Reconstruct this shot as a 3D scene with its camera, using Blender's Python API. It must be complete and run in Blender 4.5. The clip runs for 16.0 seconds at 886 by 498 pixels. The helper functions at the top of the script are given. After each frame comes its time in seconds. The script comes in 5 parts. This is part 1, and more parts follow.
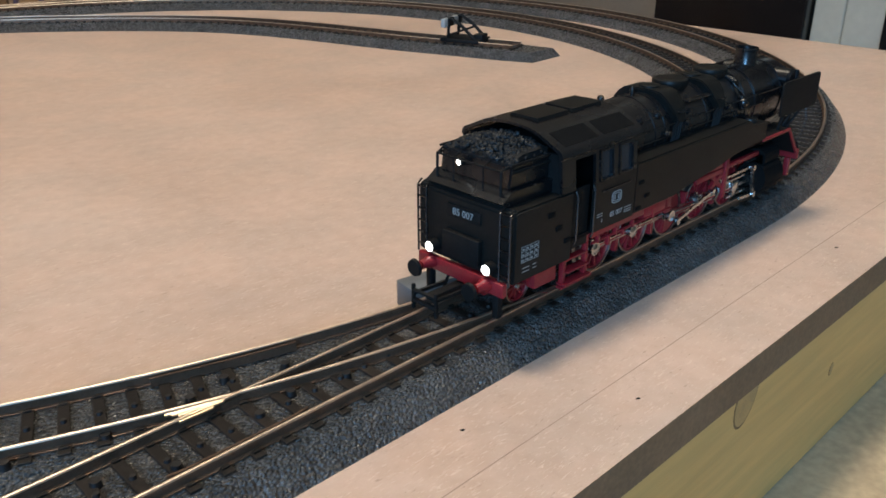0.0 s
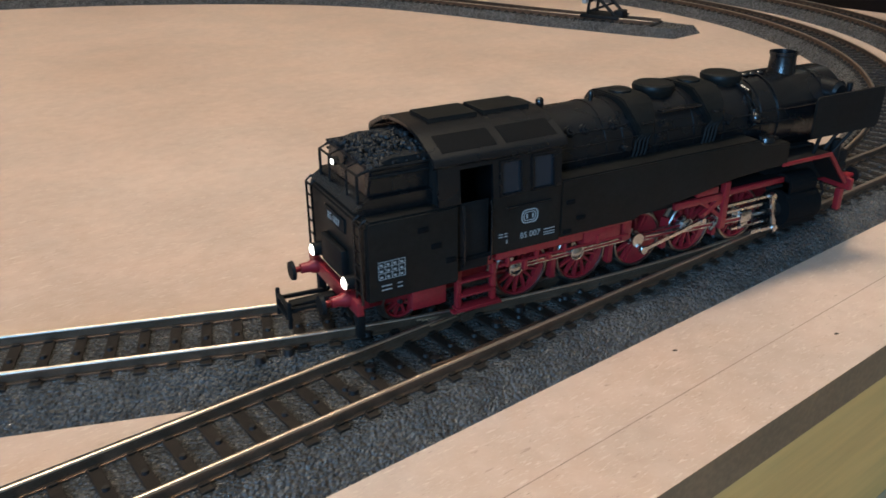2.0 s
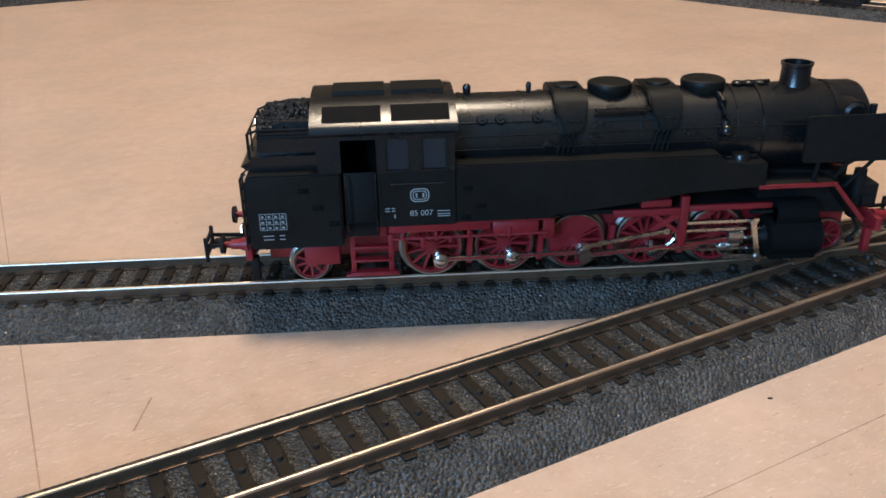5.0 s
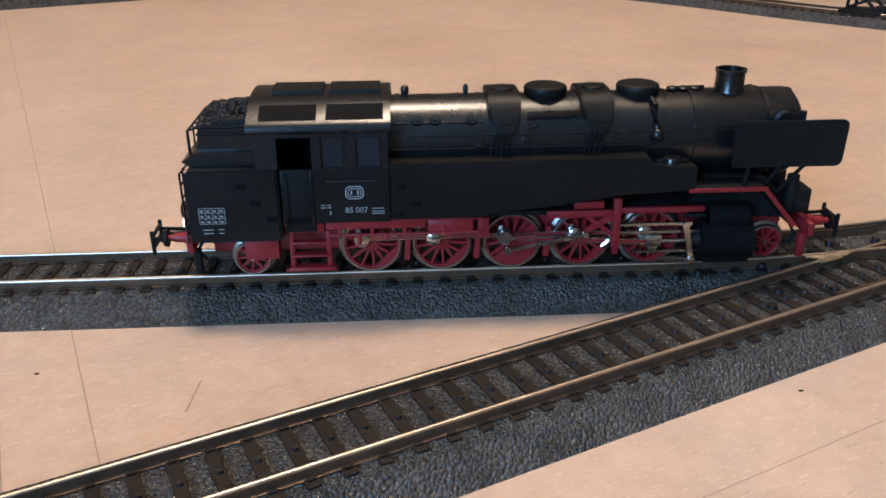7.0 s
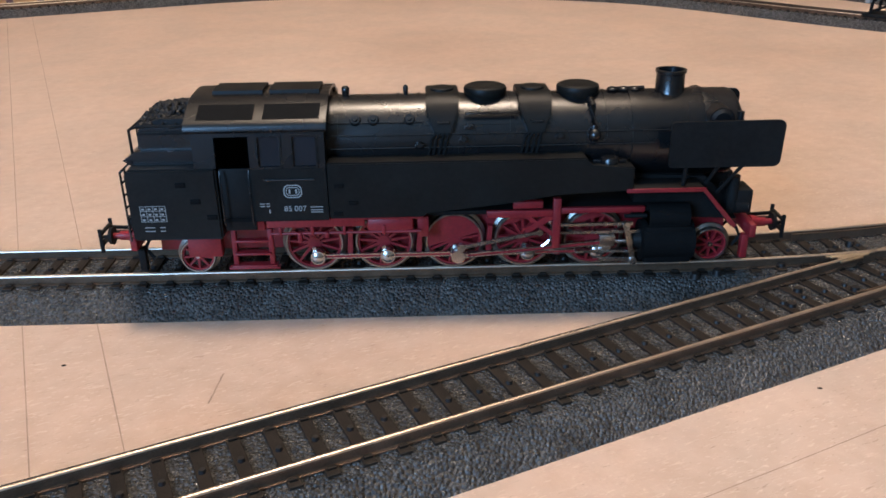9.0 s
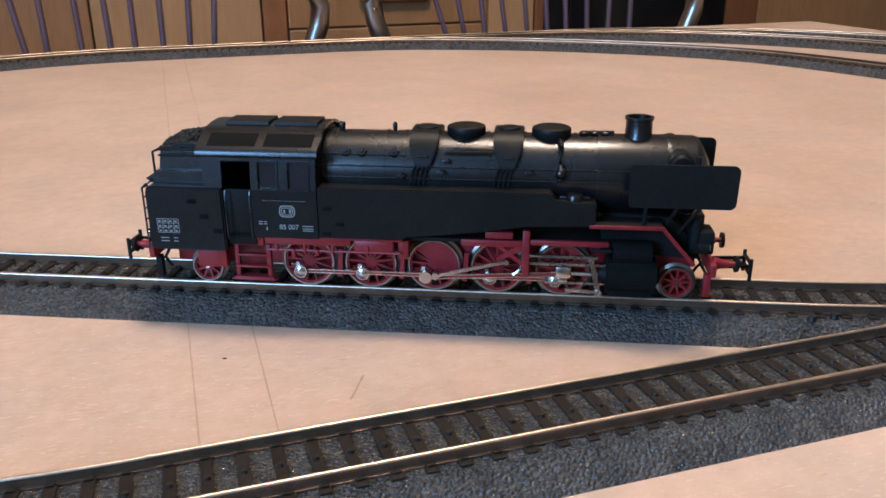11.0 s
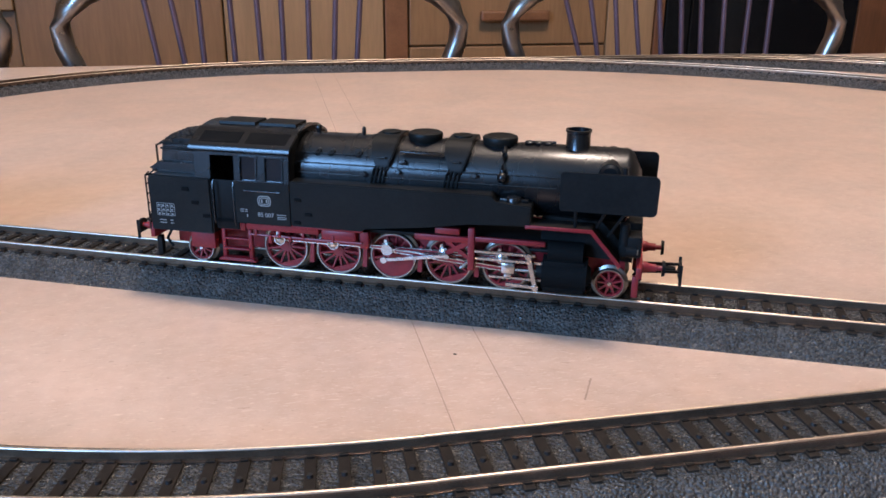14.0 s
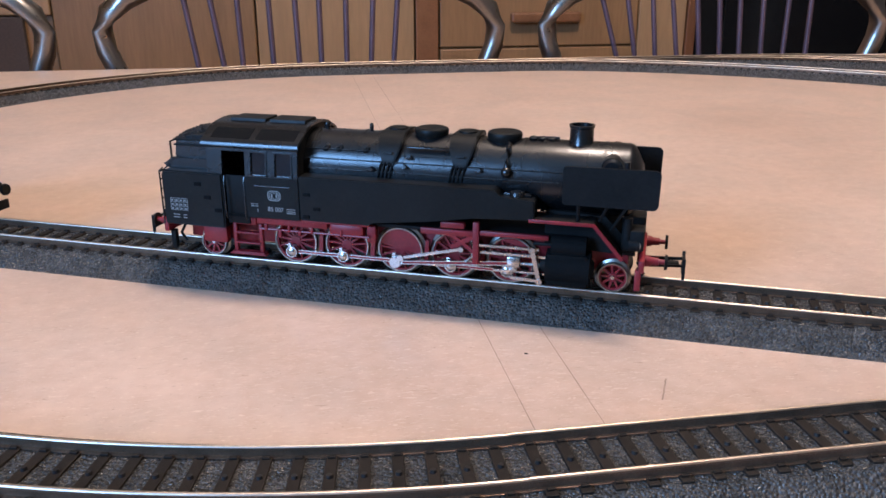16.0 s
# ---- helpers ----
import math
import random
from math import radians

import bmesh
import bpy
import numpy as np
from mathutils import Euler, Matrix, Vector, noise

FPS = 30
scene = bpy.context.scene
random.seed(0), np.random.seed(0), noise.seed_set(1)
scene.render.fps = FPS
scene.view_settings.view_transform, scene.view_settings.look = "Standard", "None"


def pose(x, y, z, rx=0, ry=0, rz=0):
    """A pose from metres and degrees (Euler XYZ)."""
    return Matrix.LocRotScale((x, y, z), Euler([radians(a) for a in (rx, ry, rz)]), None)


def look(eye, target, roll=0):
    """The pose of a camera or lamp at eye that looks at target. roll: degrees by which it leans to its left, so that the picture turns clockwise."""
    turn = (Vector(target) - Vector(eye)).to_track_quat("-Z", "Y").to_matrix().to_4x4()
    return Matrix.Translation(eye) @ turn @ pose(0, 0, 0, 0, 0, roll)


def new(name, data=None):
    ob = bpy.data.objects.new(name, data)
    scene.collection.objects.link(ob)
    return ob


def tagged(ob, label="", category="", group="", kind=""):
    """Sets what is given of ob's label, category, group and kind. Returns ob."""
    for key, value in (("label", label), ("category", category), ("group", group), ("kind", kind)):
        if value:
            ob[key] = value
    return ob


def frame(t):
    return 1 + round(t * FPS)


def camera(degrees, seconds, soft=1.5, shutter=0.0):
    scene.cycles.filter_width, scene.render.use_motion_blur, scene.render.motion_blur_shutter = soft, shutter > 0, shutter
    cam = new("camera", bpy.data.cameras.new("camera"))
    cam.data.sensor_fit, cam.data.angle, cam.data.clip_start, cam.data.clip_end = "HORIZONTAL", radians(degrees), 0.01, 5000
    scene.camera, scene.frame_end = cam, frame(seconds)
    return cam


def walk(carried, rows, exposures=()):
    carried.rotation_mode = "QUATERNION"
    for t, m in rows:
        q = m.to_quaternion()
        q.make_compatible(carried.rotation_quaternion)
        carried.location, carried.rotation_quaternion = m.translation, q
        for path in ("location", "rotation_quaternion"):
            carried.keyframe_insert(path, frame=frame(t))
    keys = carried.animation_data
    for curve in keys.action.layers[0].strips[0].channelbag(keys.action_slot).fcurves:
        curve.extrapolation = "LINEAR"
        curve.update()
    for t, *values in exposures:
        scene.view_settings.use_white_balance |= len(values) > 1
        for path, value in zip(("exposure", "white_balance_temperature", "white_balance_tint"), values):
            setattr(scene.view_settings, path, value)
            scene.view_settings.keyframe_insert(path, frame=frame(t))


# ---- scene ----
cam = camera(56.18, 16.0, soft=1.6, shutter=0.4)
PATH = [
    (0, look((0.2096, -0.1476, 0.1162), (0.3033, 0.1100, -0.0055), -0.01)),
    (0.5, look((0.2006, -0.1536, 0.1156), (0.2864, 0.1065, -0.0068), -0.22)),
    (1, look((0.1892, -0.1554, 0.1142), (0.2689, 0.1054, -0.0107), -0.10)),
    (1.5, look((0.1777, -0.1585, 0.1136), (0.2486, 0.1052, -0.0108), 0.01)),
    (2, look((0.1683, -0.1620, 0.1123), (0.2323, 0.1026, -0.0136), -0.26)),
    (2.5, look((0.1554, -0.1663, 0.1119), (0.2094, 0.1002, -0.0149), -0.78)),
    (3, look((0.1413, -0.1711, 0.1119), (0.1868, 0.0968, -0.0152), -0.88)),
    (3.5, look((0.1275, -0.1783, 0.1119), (0.1631, 0.0914, -0.0144), -1.34)),
    (4, look((0.1159, -0.1820, 0.1097), (0.1441, 0.0873, -0.0195), -0.68)),
    (4.5, look((0.1081, -0.1841, 0.1091), (0.1309, 0.0861, -0.0193), -0.43)),
    (5, look((0.0996, -0.1863, 0.1121), (0.1149, 0.0844, -0.0164), -1.00)),
    (7.5, look((0.0914, -0.1937, 0.1117), (0.1033, 0.0783, -0.0143), -0.55)),
    (8, look((0.0916, -0.1936, 0.1112), (0.1027, 0.0782, -0.0151), -0.72)),
    (10.5, look((0.0903, -0.2105, 0.1098), (0.0703, 0.0675, -0.0013), -0.46)),
    (11, look((0.0844, -0.2170, 0.1110), (0.0529, 0.0617, 0.0047), -0.35)),
    (11.5, look((0.0781, -0.2227, 0.1109), (0.0392, 0.0556, 0.0059), -0.14)),
    (12, look((0.0720, -0.2276, 0.1134), (0.0278, 0.0509, 0.0110), 0.29)),
    (12.5, look((0.0667, -0.2320, 0.1121), (0.0165, 0.0456, 0.0100), 0.57)),
    (13, look((0.0610, -0.2335, 0.1121), (0.0071, 0.0437, 0.0109), 0.54)),
    (13.5, look((0.0538, -0.2374, 0.1131), (-0.0056, 0.0390, 0.0128), 0.68)),
    (14, look((0.0470, -0.2380, 0.1134), (-0.0168, 0.0374, 0.0131), 0.44)),
    (14.5, look((0.0407, -0.2372, 0.1124), (-0.0258, 0.0376, 0.0121), 0.31)),
    (15, look((0.0365, -0.2398, 0.1124), (-0.0329, 0.0344, 0.0124), 0.29)),
    (15.5, look((0.0343, -0.2420, 0.1128), (-0.0383, 0.0315, 0.0132), 0.16)),
    (16, look((0.0334, -0.2414, 0.1123), (-0.0390, 0.0322, 0.0127), -0.04)),
]
EXPOSURES = [(0.0, -0.07, 5800, 1), (2.5, -0.06, 6050, 2), (5.0, 0.0, 6250, 6), (8.0, 0.0, 6350, 10), (10.5, 0.12, 6200, 12), (16.0, 0.15, 5800, 15)]
walk(cam, PATH, EXPOSURES)

# ---- the plan: a track board; U runs along its front edge, N away from it ----
ANG = radians(24.296)
ORG = Vector((0.01085, -0.08554, 0.0))
ROOM = Matrix.Translation(ORG) @ Matrix.Rotation(ANG, 4, "Z")
RAIL = 0.0098          # top of the rails over the board
TABLE = 0.75           # board over the floor


def un(u, n, z=0.0):
    return ROOM @ Vector((u, n, z))


# ---- light: a warm ceiling lamp beyond the track, a dim bluish window behind the camera ----
world = bpy.data.worlds.new("dim_room")
scene.world = world
world.use_nodes = True
world.node_tree.nodes["Background"].inputs[0].default_value = (0.30, 0.36, 0.5, 1)
world.node_tree.nodes["Background"].inputs[1].default_value = 0.004


def lamp(name, kind, at, target, energy, color, size=0.1, size_y=None):
    data = bpy.data.lights.new(name, kind)
    data.energy, data.color = energy, color
    if kind == "AREA":
        data.shape = "RECTANGLE" if size_y else "DISK"
        data.size = size
        if size_y:
            data.size_y = size_y
    else:
        data.shadow_soft_size = size
    ob = new(name, data)
    ob.matrix_world = look(at, target)
    return ob


LAMP_AT = Vector((0.13, 0.25, 1.45))
lamp("ceiling_lamp_light", "POINT", LAMP_AT, (0.13, 0.25, 0), 62.0, (1.0, 0.80, 0.625), 0.13)
lamp("window_light_west", "AREA", un(-1.405, -1.0, 0.73), un(0.0, -1.0, 0.73), 57.0, (0.29, 0.58, 1.0), 0.7, 0.8)
lamp("window_light_north", "AREA", un(-0.10, 2.43, 1.05), un(0.0, 0.0, 0.0), 0.4, (0.62, 0.80, 1.0), 0.8, 0.5)


# ---- materials ----
def mat(name, color, rough=0.5, metal=0.0, var=0.12, scale=40.0, fine=None, bump=0.0, bump_scale=400.0,
        rough_var=0.1, emit=None, spec=0.5, coat=0.0, color2=None, stretch=(1, 1, 1), island=0.0):
    m = bpy.data.materials.new(name)
    m.use_nodes = True
    nt = m.node_tree
    b = nt.nodes["Principled BSDF"]
    b.inputs["Roughness"].default_value = rough
    b.inputs["Metallic"].default_value = metal
    b.inputs["Specular IOR Level"].default_value = spec
    b.inputs["Coat Weight"].default_value = coat
    tc = nt.nodes.new("ShaderNodeTexCoord")
    mp = nt.nodes.new("ShaderNodeMapping")
    mp.inputs["Scale"].default_value = stretch
    nt.links.new(tc.outputs["Object"], mp.inputs["Vector"])
    vec = mp.outputs["Vector"]
    big = nt.nodes.new("ShaderNodeTexNoise")
    big.inputs["Scale"].default_value, big.inputs["Detail"].default_value = scale, 6
    nt.links.new(vec, big.inputs["Vector"])
    small = nt.nodes.new("ShaderNodeTexNoise")
    small.inputs["Scale"].default_value, small.inputs["Detail"].default_value = fine or scale * 12, 4
    nt.links.new(vec, small.inputs["Vector"])
    mix = nt.nodes.new("ShaderNodeMath")
    mix.operation = "ADD"
    nt.links.new(big.outputs[0], mix.inputs[0])
    nt.links.new(small.outputs[0], mix.inputs[1])
    half = nt.nodes.new("ShaderNodeMath")
    half.operation = "MULTIPLY"
    half.inputs[1].default_value = 0.5
    nt.links.new(mix.outputs[0], half.inputs[0])
    ramp = nt.nodes.new("ShaderNodeValToRGB")
    c2 = color2 or tuple(min(1, c * (1 + var)) for c in color)
    c1 = color if color2 else tuple(c * (1 - var) for c in color)
    ramp.color_ramp.elements[0].position, ramp.color_ramp.elements[1].position = 0.36, 0.64
    ramp.color_ramp.elements[0].color = (*c1, 1)
    ramp.color_ramp.elements[1].color = (*c2, 1)
    nt.links.new(half.outputs[0], ramp.inputs[0])
    out = ramp.outputs[0]
    if island:
        info = nt.nodes.new("ShaderNodeObjectInfo")
        hsv = nt.nodes.new("ShaderNodeHueSaturation")
        mr = nt.nodes.new("ShaderNodeMapRange")
        mr.inputs["To Min"].default_value, mr.inputs["To Max"].default_value = 1 - island, 1 + island
        nt.links.new(info.outputs["Random"], mr.inputs["Value"])
        nt.links.new(mr.outputs[0], hsv.inputs["Value"])
        nt.links.new(out, hsv.inputs["Color"])
        out = hsv.outputs[0]
    nt.links.new(out, b.inputs["Base Color"])
    if rough_var:
        mr = nt.nodes.new("ShaderNodeMapRange")
        mr.inputs["To Min"].default_value = max(0.02, rough - rough_var)
        mr.inputs["To Max"].default_value = min(1, rough + rough_var)
        nt.links.new(big.outputs[0], mr.inputs["Value"])
        nt.links.new(mr.outputs[0], b.inputs["Roughness"])
    if bump:
        bt = nt.nodes.new("ShaderNodeTexNoise")
        bt.inputs["Scale"].default_value, bt.inputs["Detail"].default_value = bump_scale, 3
        nt.links.new(vec, bt.inputs["Vector"])
        bp = nt.nodes.new("ShaderNodeBump")
        bp.inputs["Strength"].default_value = 1.0
        bp.inputs["Distance"].default_value = bump
        nt.links.new(bt.outputs[0], bp.inputs["Height"])
        nt.links.new(bp.outputs[0], b.inputs["Normal"])
    if emit:
        b.inputs["Emission Color"].default_value = (*emit[0], 1)
        b.inputs["Emission Strength"].default_value = emit[1]
    return m


def fibre_board():
    """Bare hardboard: pinkish tan, cloudy, with small pale and dark fibres."""
    m = mat("hardboard", (0.47, 0.345, 0.262), 0.40, var=0.07, scale=9, fine=170, color2=(0.55, 0.43, 0.345), bump=0.00005, bump_scale=900, spec=0.6)
    nt = m.node_tree
    b = nt.nodes["Principled BSDF"]
    base = b.inputs["Base Color"].links[0].from_socket
    tc = nt.nodes["Texture Coordinate"]
    # pinkish and yellowish clouds
    cloud = nt.nodes.new("ShaderNodeTexNoise")
    cloud.inputs["Scale"].default_value, cloud.inputs["Detail"].default_value, cloud.inputs["Roughness"].default_value = 26, 9, 0.62
    nt.links.new(tc.outputs["Object"], cloud.inputs["Vector"])
    hue = nt.nodes.new("ShaderNodeValToRGB")
    hue.color_ramp.elements[0].position, hue.color_ramp.elements[1].position = 0.38, 0.62
    hue.color_ramp.elements[0].color = (0.96, 0.93, 0.90, 1)
    hue.color_ramp.elements[1].color = (1.10, 1.03, 0.98, 1)
    nt.links.new(cloud.outputs[0], hue.inputs[0])
    tint = nt.nodes.new("ShaderNodeMixRGB")
    tint.blend_type = "MULTIPLY"
    tint.inputs[0].default_value = 1.0
    nt.links.new(base, tint.inputs[1])
    nt.links.new(hue.outputs[0], tint.inputs[2])
    last = tint.outputs[0]
    for k, (rot, thr, col, amount) in enumerate(((0.4, 0.67, (0.72, 0.59, 0.47), 0.55), (1.3, 0.67, (0.70, 0.57, 0.45), 0.5), (2.2, 0.71, (0.22, 0.13, 0.08), 0.5))):
        mp = nt.nodes.new("ShaderNodeMapping")
        mp.inputs["Rotation"].default_value = (0, 0, rot)
        mp.inputs["Scale"].default_value = (190, 820, 190)
        nz = nt.nodes.new("ShaderNodeTexNoise")
        nz.inputs["Scale"].default_value, nz.inputs["Detail"].default_value, nz.inputs["Distortion"].default_value = 1.6, 2, 1.2
        nt.links.new(tc.outputs["Object"], mp.inputs["Vector"])
        nt.links.new(mp.outputs[0], nz.inputs["Vector"])
        mr = nt.nodes.new("ShaderNodeMapRange")
        mr.inputs["From Min"].default_value, mr.inputs["From Max"].default_value = thr - 0.05, thr + 0.05
        mr.inputs["To Max"].default_value = amount
        nt.links.new(nz.outputs[0], mr.inputs["Value"])
        mx = nt.nodes.new("ShaderNodeMixRGB")
        mx.inputs[2].default_value = (*col, 1)
        nt.links.new(mr.outputs[0], mx.inputs[0])
        nt.links.new(last, mx.inputs[1])
        last = mx.outputs[0]
    nt.links.new(last, b.inputs["Base Color"])
    return m


def ballast_material():
    """Moulded grey plastic ballast: pebbled relief with small bright facets."""
    m = mat("ballast_plastic", (0.064, 0.060, 0.055), 0.36, var=0.45, scale=120, fine=1500, spec=0.5, rough_var=0.12)
    nt = m.node_tree
    b = nt.nodes["Principled BSDF"]
    tc = nt.nodes["Texture Coordinate"]
    v = nt.nodes.new("ShaderNodeTexVoronoi")
    v.inputs["Scale"].default_value = 1200
    v.feature = "F1"
    nt.links.new(tc.outputs["Object"], v.inputs["Vector"])
    n2 = nt.nodes.new("ShaderNodeTexNoise")
    n2.inputs["Scale"].default_value, n2.inputs["Detail"].default_value = 700, 3
    nt.links.new(tc.outputs["Object"], n2.inputs["Vector"])
    b1 = nt.nodes.new("ShaderNodeBump")
    b1.invert = True
    b1.inputs["Strength"].default_value, b1.inputs["Distance"].default_value = 1.0, 0.0011
    nt.links.new(v.outputs["Distance"], b1.inputs["Height"])
    b2 = nt.nodes.new("ShaderNodeBump")
    b2.inputs["Strength"].default_value, b2.inputs["Distance"].default_value = 0.8, 0.0007
    nt.links.new(n2.outputs[0], b2.inputs["Height"])
    nt.links.new(b1.outputs[0], b2.inputs["Normal"])
    nt.links.new(b2.outputs[0], b.inputs["Normal"])
    mr = nt.nodes.new("ShaderNodeMapRange")
    mr.inputs["To Min"].default_value, mr.inputs["To Max"].default_value = 0.04, 0.50
    nt.links.new(v.outputs["Color"], mr.inputs["Value"])
    nt.links.new(mr.outputs[0], b.inputs["Roughness"])
    return m


HARDBOARD = fibre_board()
BALLAST = ballast_material()
BOARD_EDGE = mat("sawn_board_edge", (0.20, 0.115, 0.055), 0.8, var=0.2, scale=60, bump=0.0002, bump_scale=600)
PINE = mat("planed_pine", (0.58, 0.355, 0.115), 0.5, var=0.13, scale=9, fine=60, stretch=(0.4, 5, 5), bump=0.0001, bump_scale=200)
KNOT = mat("pine_knot", (0.38, 0.235, 0.085), 0.5, var=0.3, scale=180)
KNOT_RING = mat("knot_ring", (0.13, 0.07, 0.025), 0.6, var=0.3, scale=180)
PENCIL = mat("pencil_line", (0.30, 0.21, 0.155), 0.7, var=0.3, scale=300)
SLEEPER = mat("brown_plastic_sleeper", (0.014, 0.0100, 0.0072), 0.6, spec=0.2, var=0.25, scale=300, bump=0.0001, bump_scale=1500, island=0.2)
STUD = mat("contact_stud_black", (0.012, 0.010, 0.009), 0.4, var=0.2, scale=300)
RAIL_TOP = mat("polished_rail_head", (0.64, 0.52, 0.41), 0.40, metal=1.0, var=0.12, scale=90, fine=900, rough_var=0.08)
RAIL_SIDE = mat("browned_rail", (0.15, 0.092, 0.058), 0.36, metal=0.6, var=0.3, scale=150, rough_var=0.1)
BRASS = mat("bare_brass", (0.55, 0.44, 0.31), 0.42, metal=1.0, var=0.15, scale=300)
BLACK = mat("satin_black_paint", (0.0055, 0.0055, 0.006), 0.27, var=0.25, scale=80, fine=900, rough_var=0.06, spec=0.58, bump=0.00003, bump_scale=2500)
MATT = mat("matt_black_paint", (0.008, 0.0078, 0.0075), 0.6, var=0.3, scale=90, fine=900, spec=0.14)
DARK = mat("deep_black", (0.006, 0.006, 0.006), 0.7, var=0.2, scale=90, spec=0.06)
RED = mat("signal_red_paint", (0.22, 0.011, 0.016), 0.42, var=0.18, scale=120, fine=1200, spec=0.45)
STEEL = mat("nickel_steel", (0.50, 0.48, 0.46), 0.26, metal=1.0, var=0.12, scale=200)
TYRE = mat("blackened_tyre", (0.30, 0.275, 0.245), 0.34, metal=1.0, var=0.15, scale=200)
COAL = mat("coal", (0.010, 0.010, 0.010), 0.55, var=0.4, scale=500, spec=0.28)
WHITE = mat("white_lettering", (0.30, 0.31, 0.30), 0.6, var=0.05, scale=200)
GLASS = mat("cab_glazing", (0.018, 0.020, 0.024), 0.05, var=0.1, scale=100, spec=0.8, rough_var=0.02)
GLOW = mat("lit_headlight", (0.9, 0.85, 0.8), 0.3, var=0.02, scale=50, emit=((1.0, 0.86, 0.74), 6.0))
LENS = mat("lamp_lens", (0.35, 0.36, 0.36), 0.15, var=0.1, scale=50)
BEECH = mat("beech_veneer", (0.33, 0.175, 0.075), 0.42, var=0.14, scale=3, fine=30, stretch=(6, 6, 0.6))
BEECH_PALE = mat("pale_beech_panel", (0.44, 0.26, 0.125), 0.42, var=0.10, scale=3, fine=30, stretch=(6, 6, 0.6))
BROWN = mat("brown_stile", (0.19, 0.075, 0.03), 0.5, var=0.2, scale=4, stretch=(6, 6, 0.6))
HANDLE = mat("wooden_handle", (0.26, 0.11, 0.045), 0.4, var=0.2, scale=30)
OVEN = mat("dark_oven_glass", (0.010, 0.009, 0.009), 0.14, var=0.2, scale=8)
CREAM = mat("cream_paint", (0.55, 0.52, 0.42), 0.6, var=0.06, scale=5)
TUBE = mat("brushed_chair_tube", (0.36, 0.33, 0.30), 0.3, metal=1.0, var=0.1, scale=60)
ROD = mat("violet_grey_rod", (0.13, 0.08, 0.10), 0.4, metal=0.3, var=0.15, scale=60)
PLASTER = mat("wall_plaster", (0.34, 0.27, 0.19), 0.85, var=0.05, scale=6, bump=0.0006, bump_scale=120)
SATIN_SIDE = mat("flat_black_side", (0.0078, 0.0078, 0.0070), 0.46, var=0.3, scale=60, fine=900, spec=0.17)
CEIL = mat("ceiling_paint", (0.60, 0.55, 0.46), 0.9, var=0.04, scale=4)
FLOOR = mat("brown_floor", (0.17, 0.105, 0.06), 0.55, var=0.2, scale=5, stretch=(1, 8, 1))
# chair seat cloth; its dark tone also paints the shade of a cabinet niche
FABRIC_SHADE = mat("seat_fabric_niche_shade", (0.10, 0.07, 0.06), 0.9, var=0.2, scale=200)
OPAL = mat("opal_lamp_glass", (0.9, 0.86, 0.78), 0.4, var=0.02, scale=20, emit=((1.0, 0.74, 0.48), 3.0))
CLOTH = mat("greyish_tabletop", (0.42, 0.32, 0.19), 0.6, var=0.2, scale=24, bump=0.0003, bump_scale=200)
GREY_BOX = mat("grey_plastic", (0.11, 0.11, 0.105), 0.5, var=0.15, scale=200)


# ---- mesh helpers; sizes in millimetres unless told otherwise ----
def finish(name, bm, material, parent=None, label="", scale=0.001, smooth=None):
    bmesh.ops.recalc_face_normals(bm, faces=bm.faces)
    if scale != 1:
        bmesh.ops.scale(bm, vec=(scale,) * 3, verts=bm.verts)
    if smooth is not None:
        for e in bm.edges:
            if len(e.link_faces) == 2 and e.calc_face_angle(0) > radians(smooth):
                e.smooth = False
        for f in bm.faces:
            f.smooth = True
    me = bpy.data.meshes.new(name)
    bm.to_mesh(me)
    bm.free()
    for mm in material if isinstance(material, (list, tuple)) else (material,):
        me.materials.append(mm)
    ob = new(name, me)
    ob.parent = parent
    if label:
        ob["label"] = label
    return ob


def part(name, bm, material, parent, label="", smooth=40):
    return finish(name, bm, material, parent, label, smooth=smooth)


def B():
    return bmesh.new()


def box(bm, x0, x1, y0, y1, z0, z1, bevel=0.0, mi=0):
    m = Matrix.Translation(((x0 + x1) / 2, (y0 + y1) / 2, (z0 + z1) / 2)) @ Matrix.Diagonal((abs(x1 - x0), abs(y1 - y0), abs(z1 - z0), 1))
    vs = bmesh.ops.create_cube(bm, size=1, matrix=m)["verts"]
    fs = {f for v in vs for f in v.link_faces}
    for f in fs:
        f.material_index = mi
    if bevel:
        es = {e for v in vs for e in v.link_edges}
        bmesh.ops.bevel(bm, geom=list(es), offset=bevel, segments=2, affect="EDGES", profile=0.5)
    return bm


def cyl(bm, p0, p1, r0, r1=None, seg=20, caps=True, mi=0):
    p0, p1 = Vector(p0), Vector(p1)
    d = p1 - p0
    m = Matrix.Translation((p0 + p1) / 2) @ d.to_track_quat("Z", "Y").to_matrix().to_4x4()
    vs = bmesh.ops.create_cone(bm, cap_ends=caps, segments=seg, radius1=r0, radius2=r0 if r1 is None else r1, depth=d.length, matrix=m)["verts"]
    for f in {f for v in vs for f in v.link_faces}:
        f.material_index = mi
    return bm


def ball(bm, c, r, sx=1, sy=1, sz=1, u=12, v=8):
    bmesh.ops.create_uvsphere(bm, u_segments=u, v_segments=v, radius=r, matrix=Matrix.Translation(c) @ Matrix.Diagonal((sx, sy, sz, 1)))
    return bm


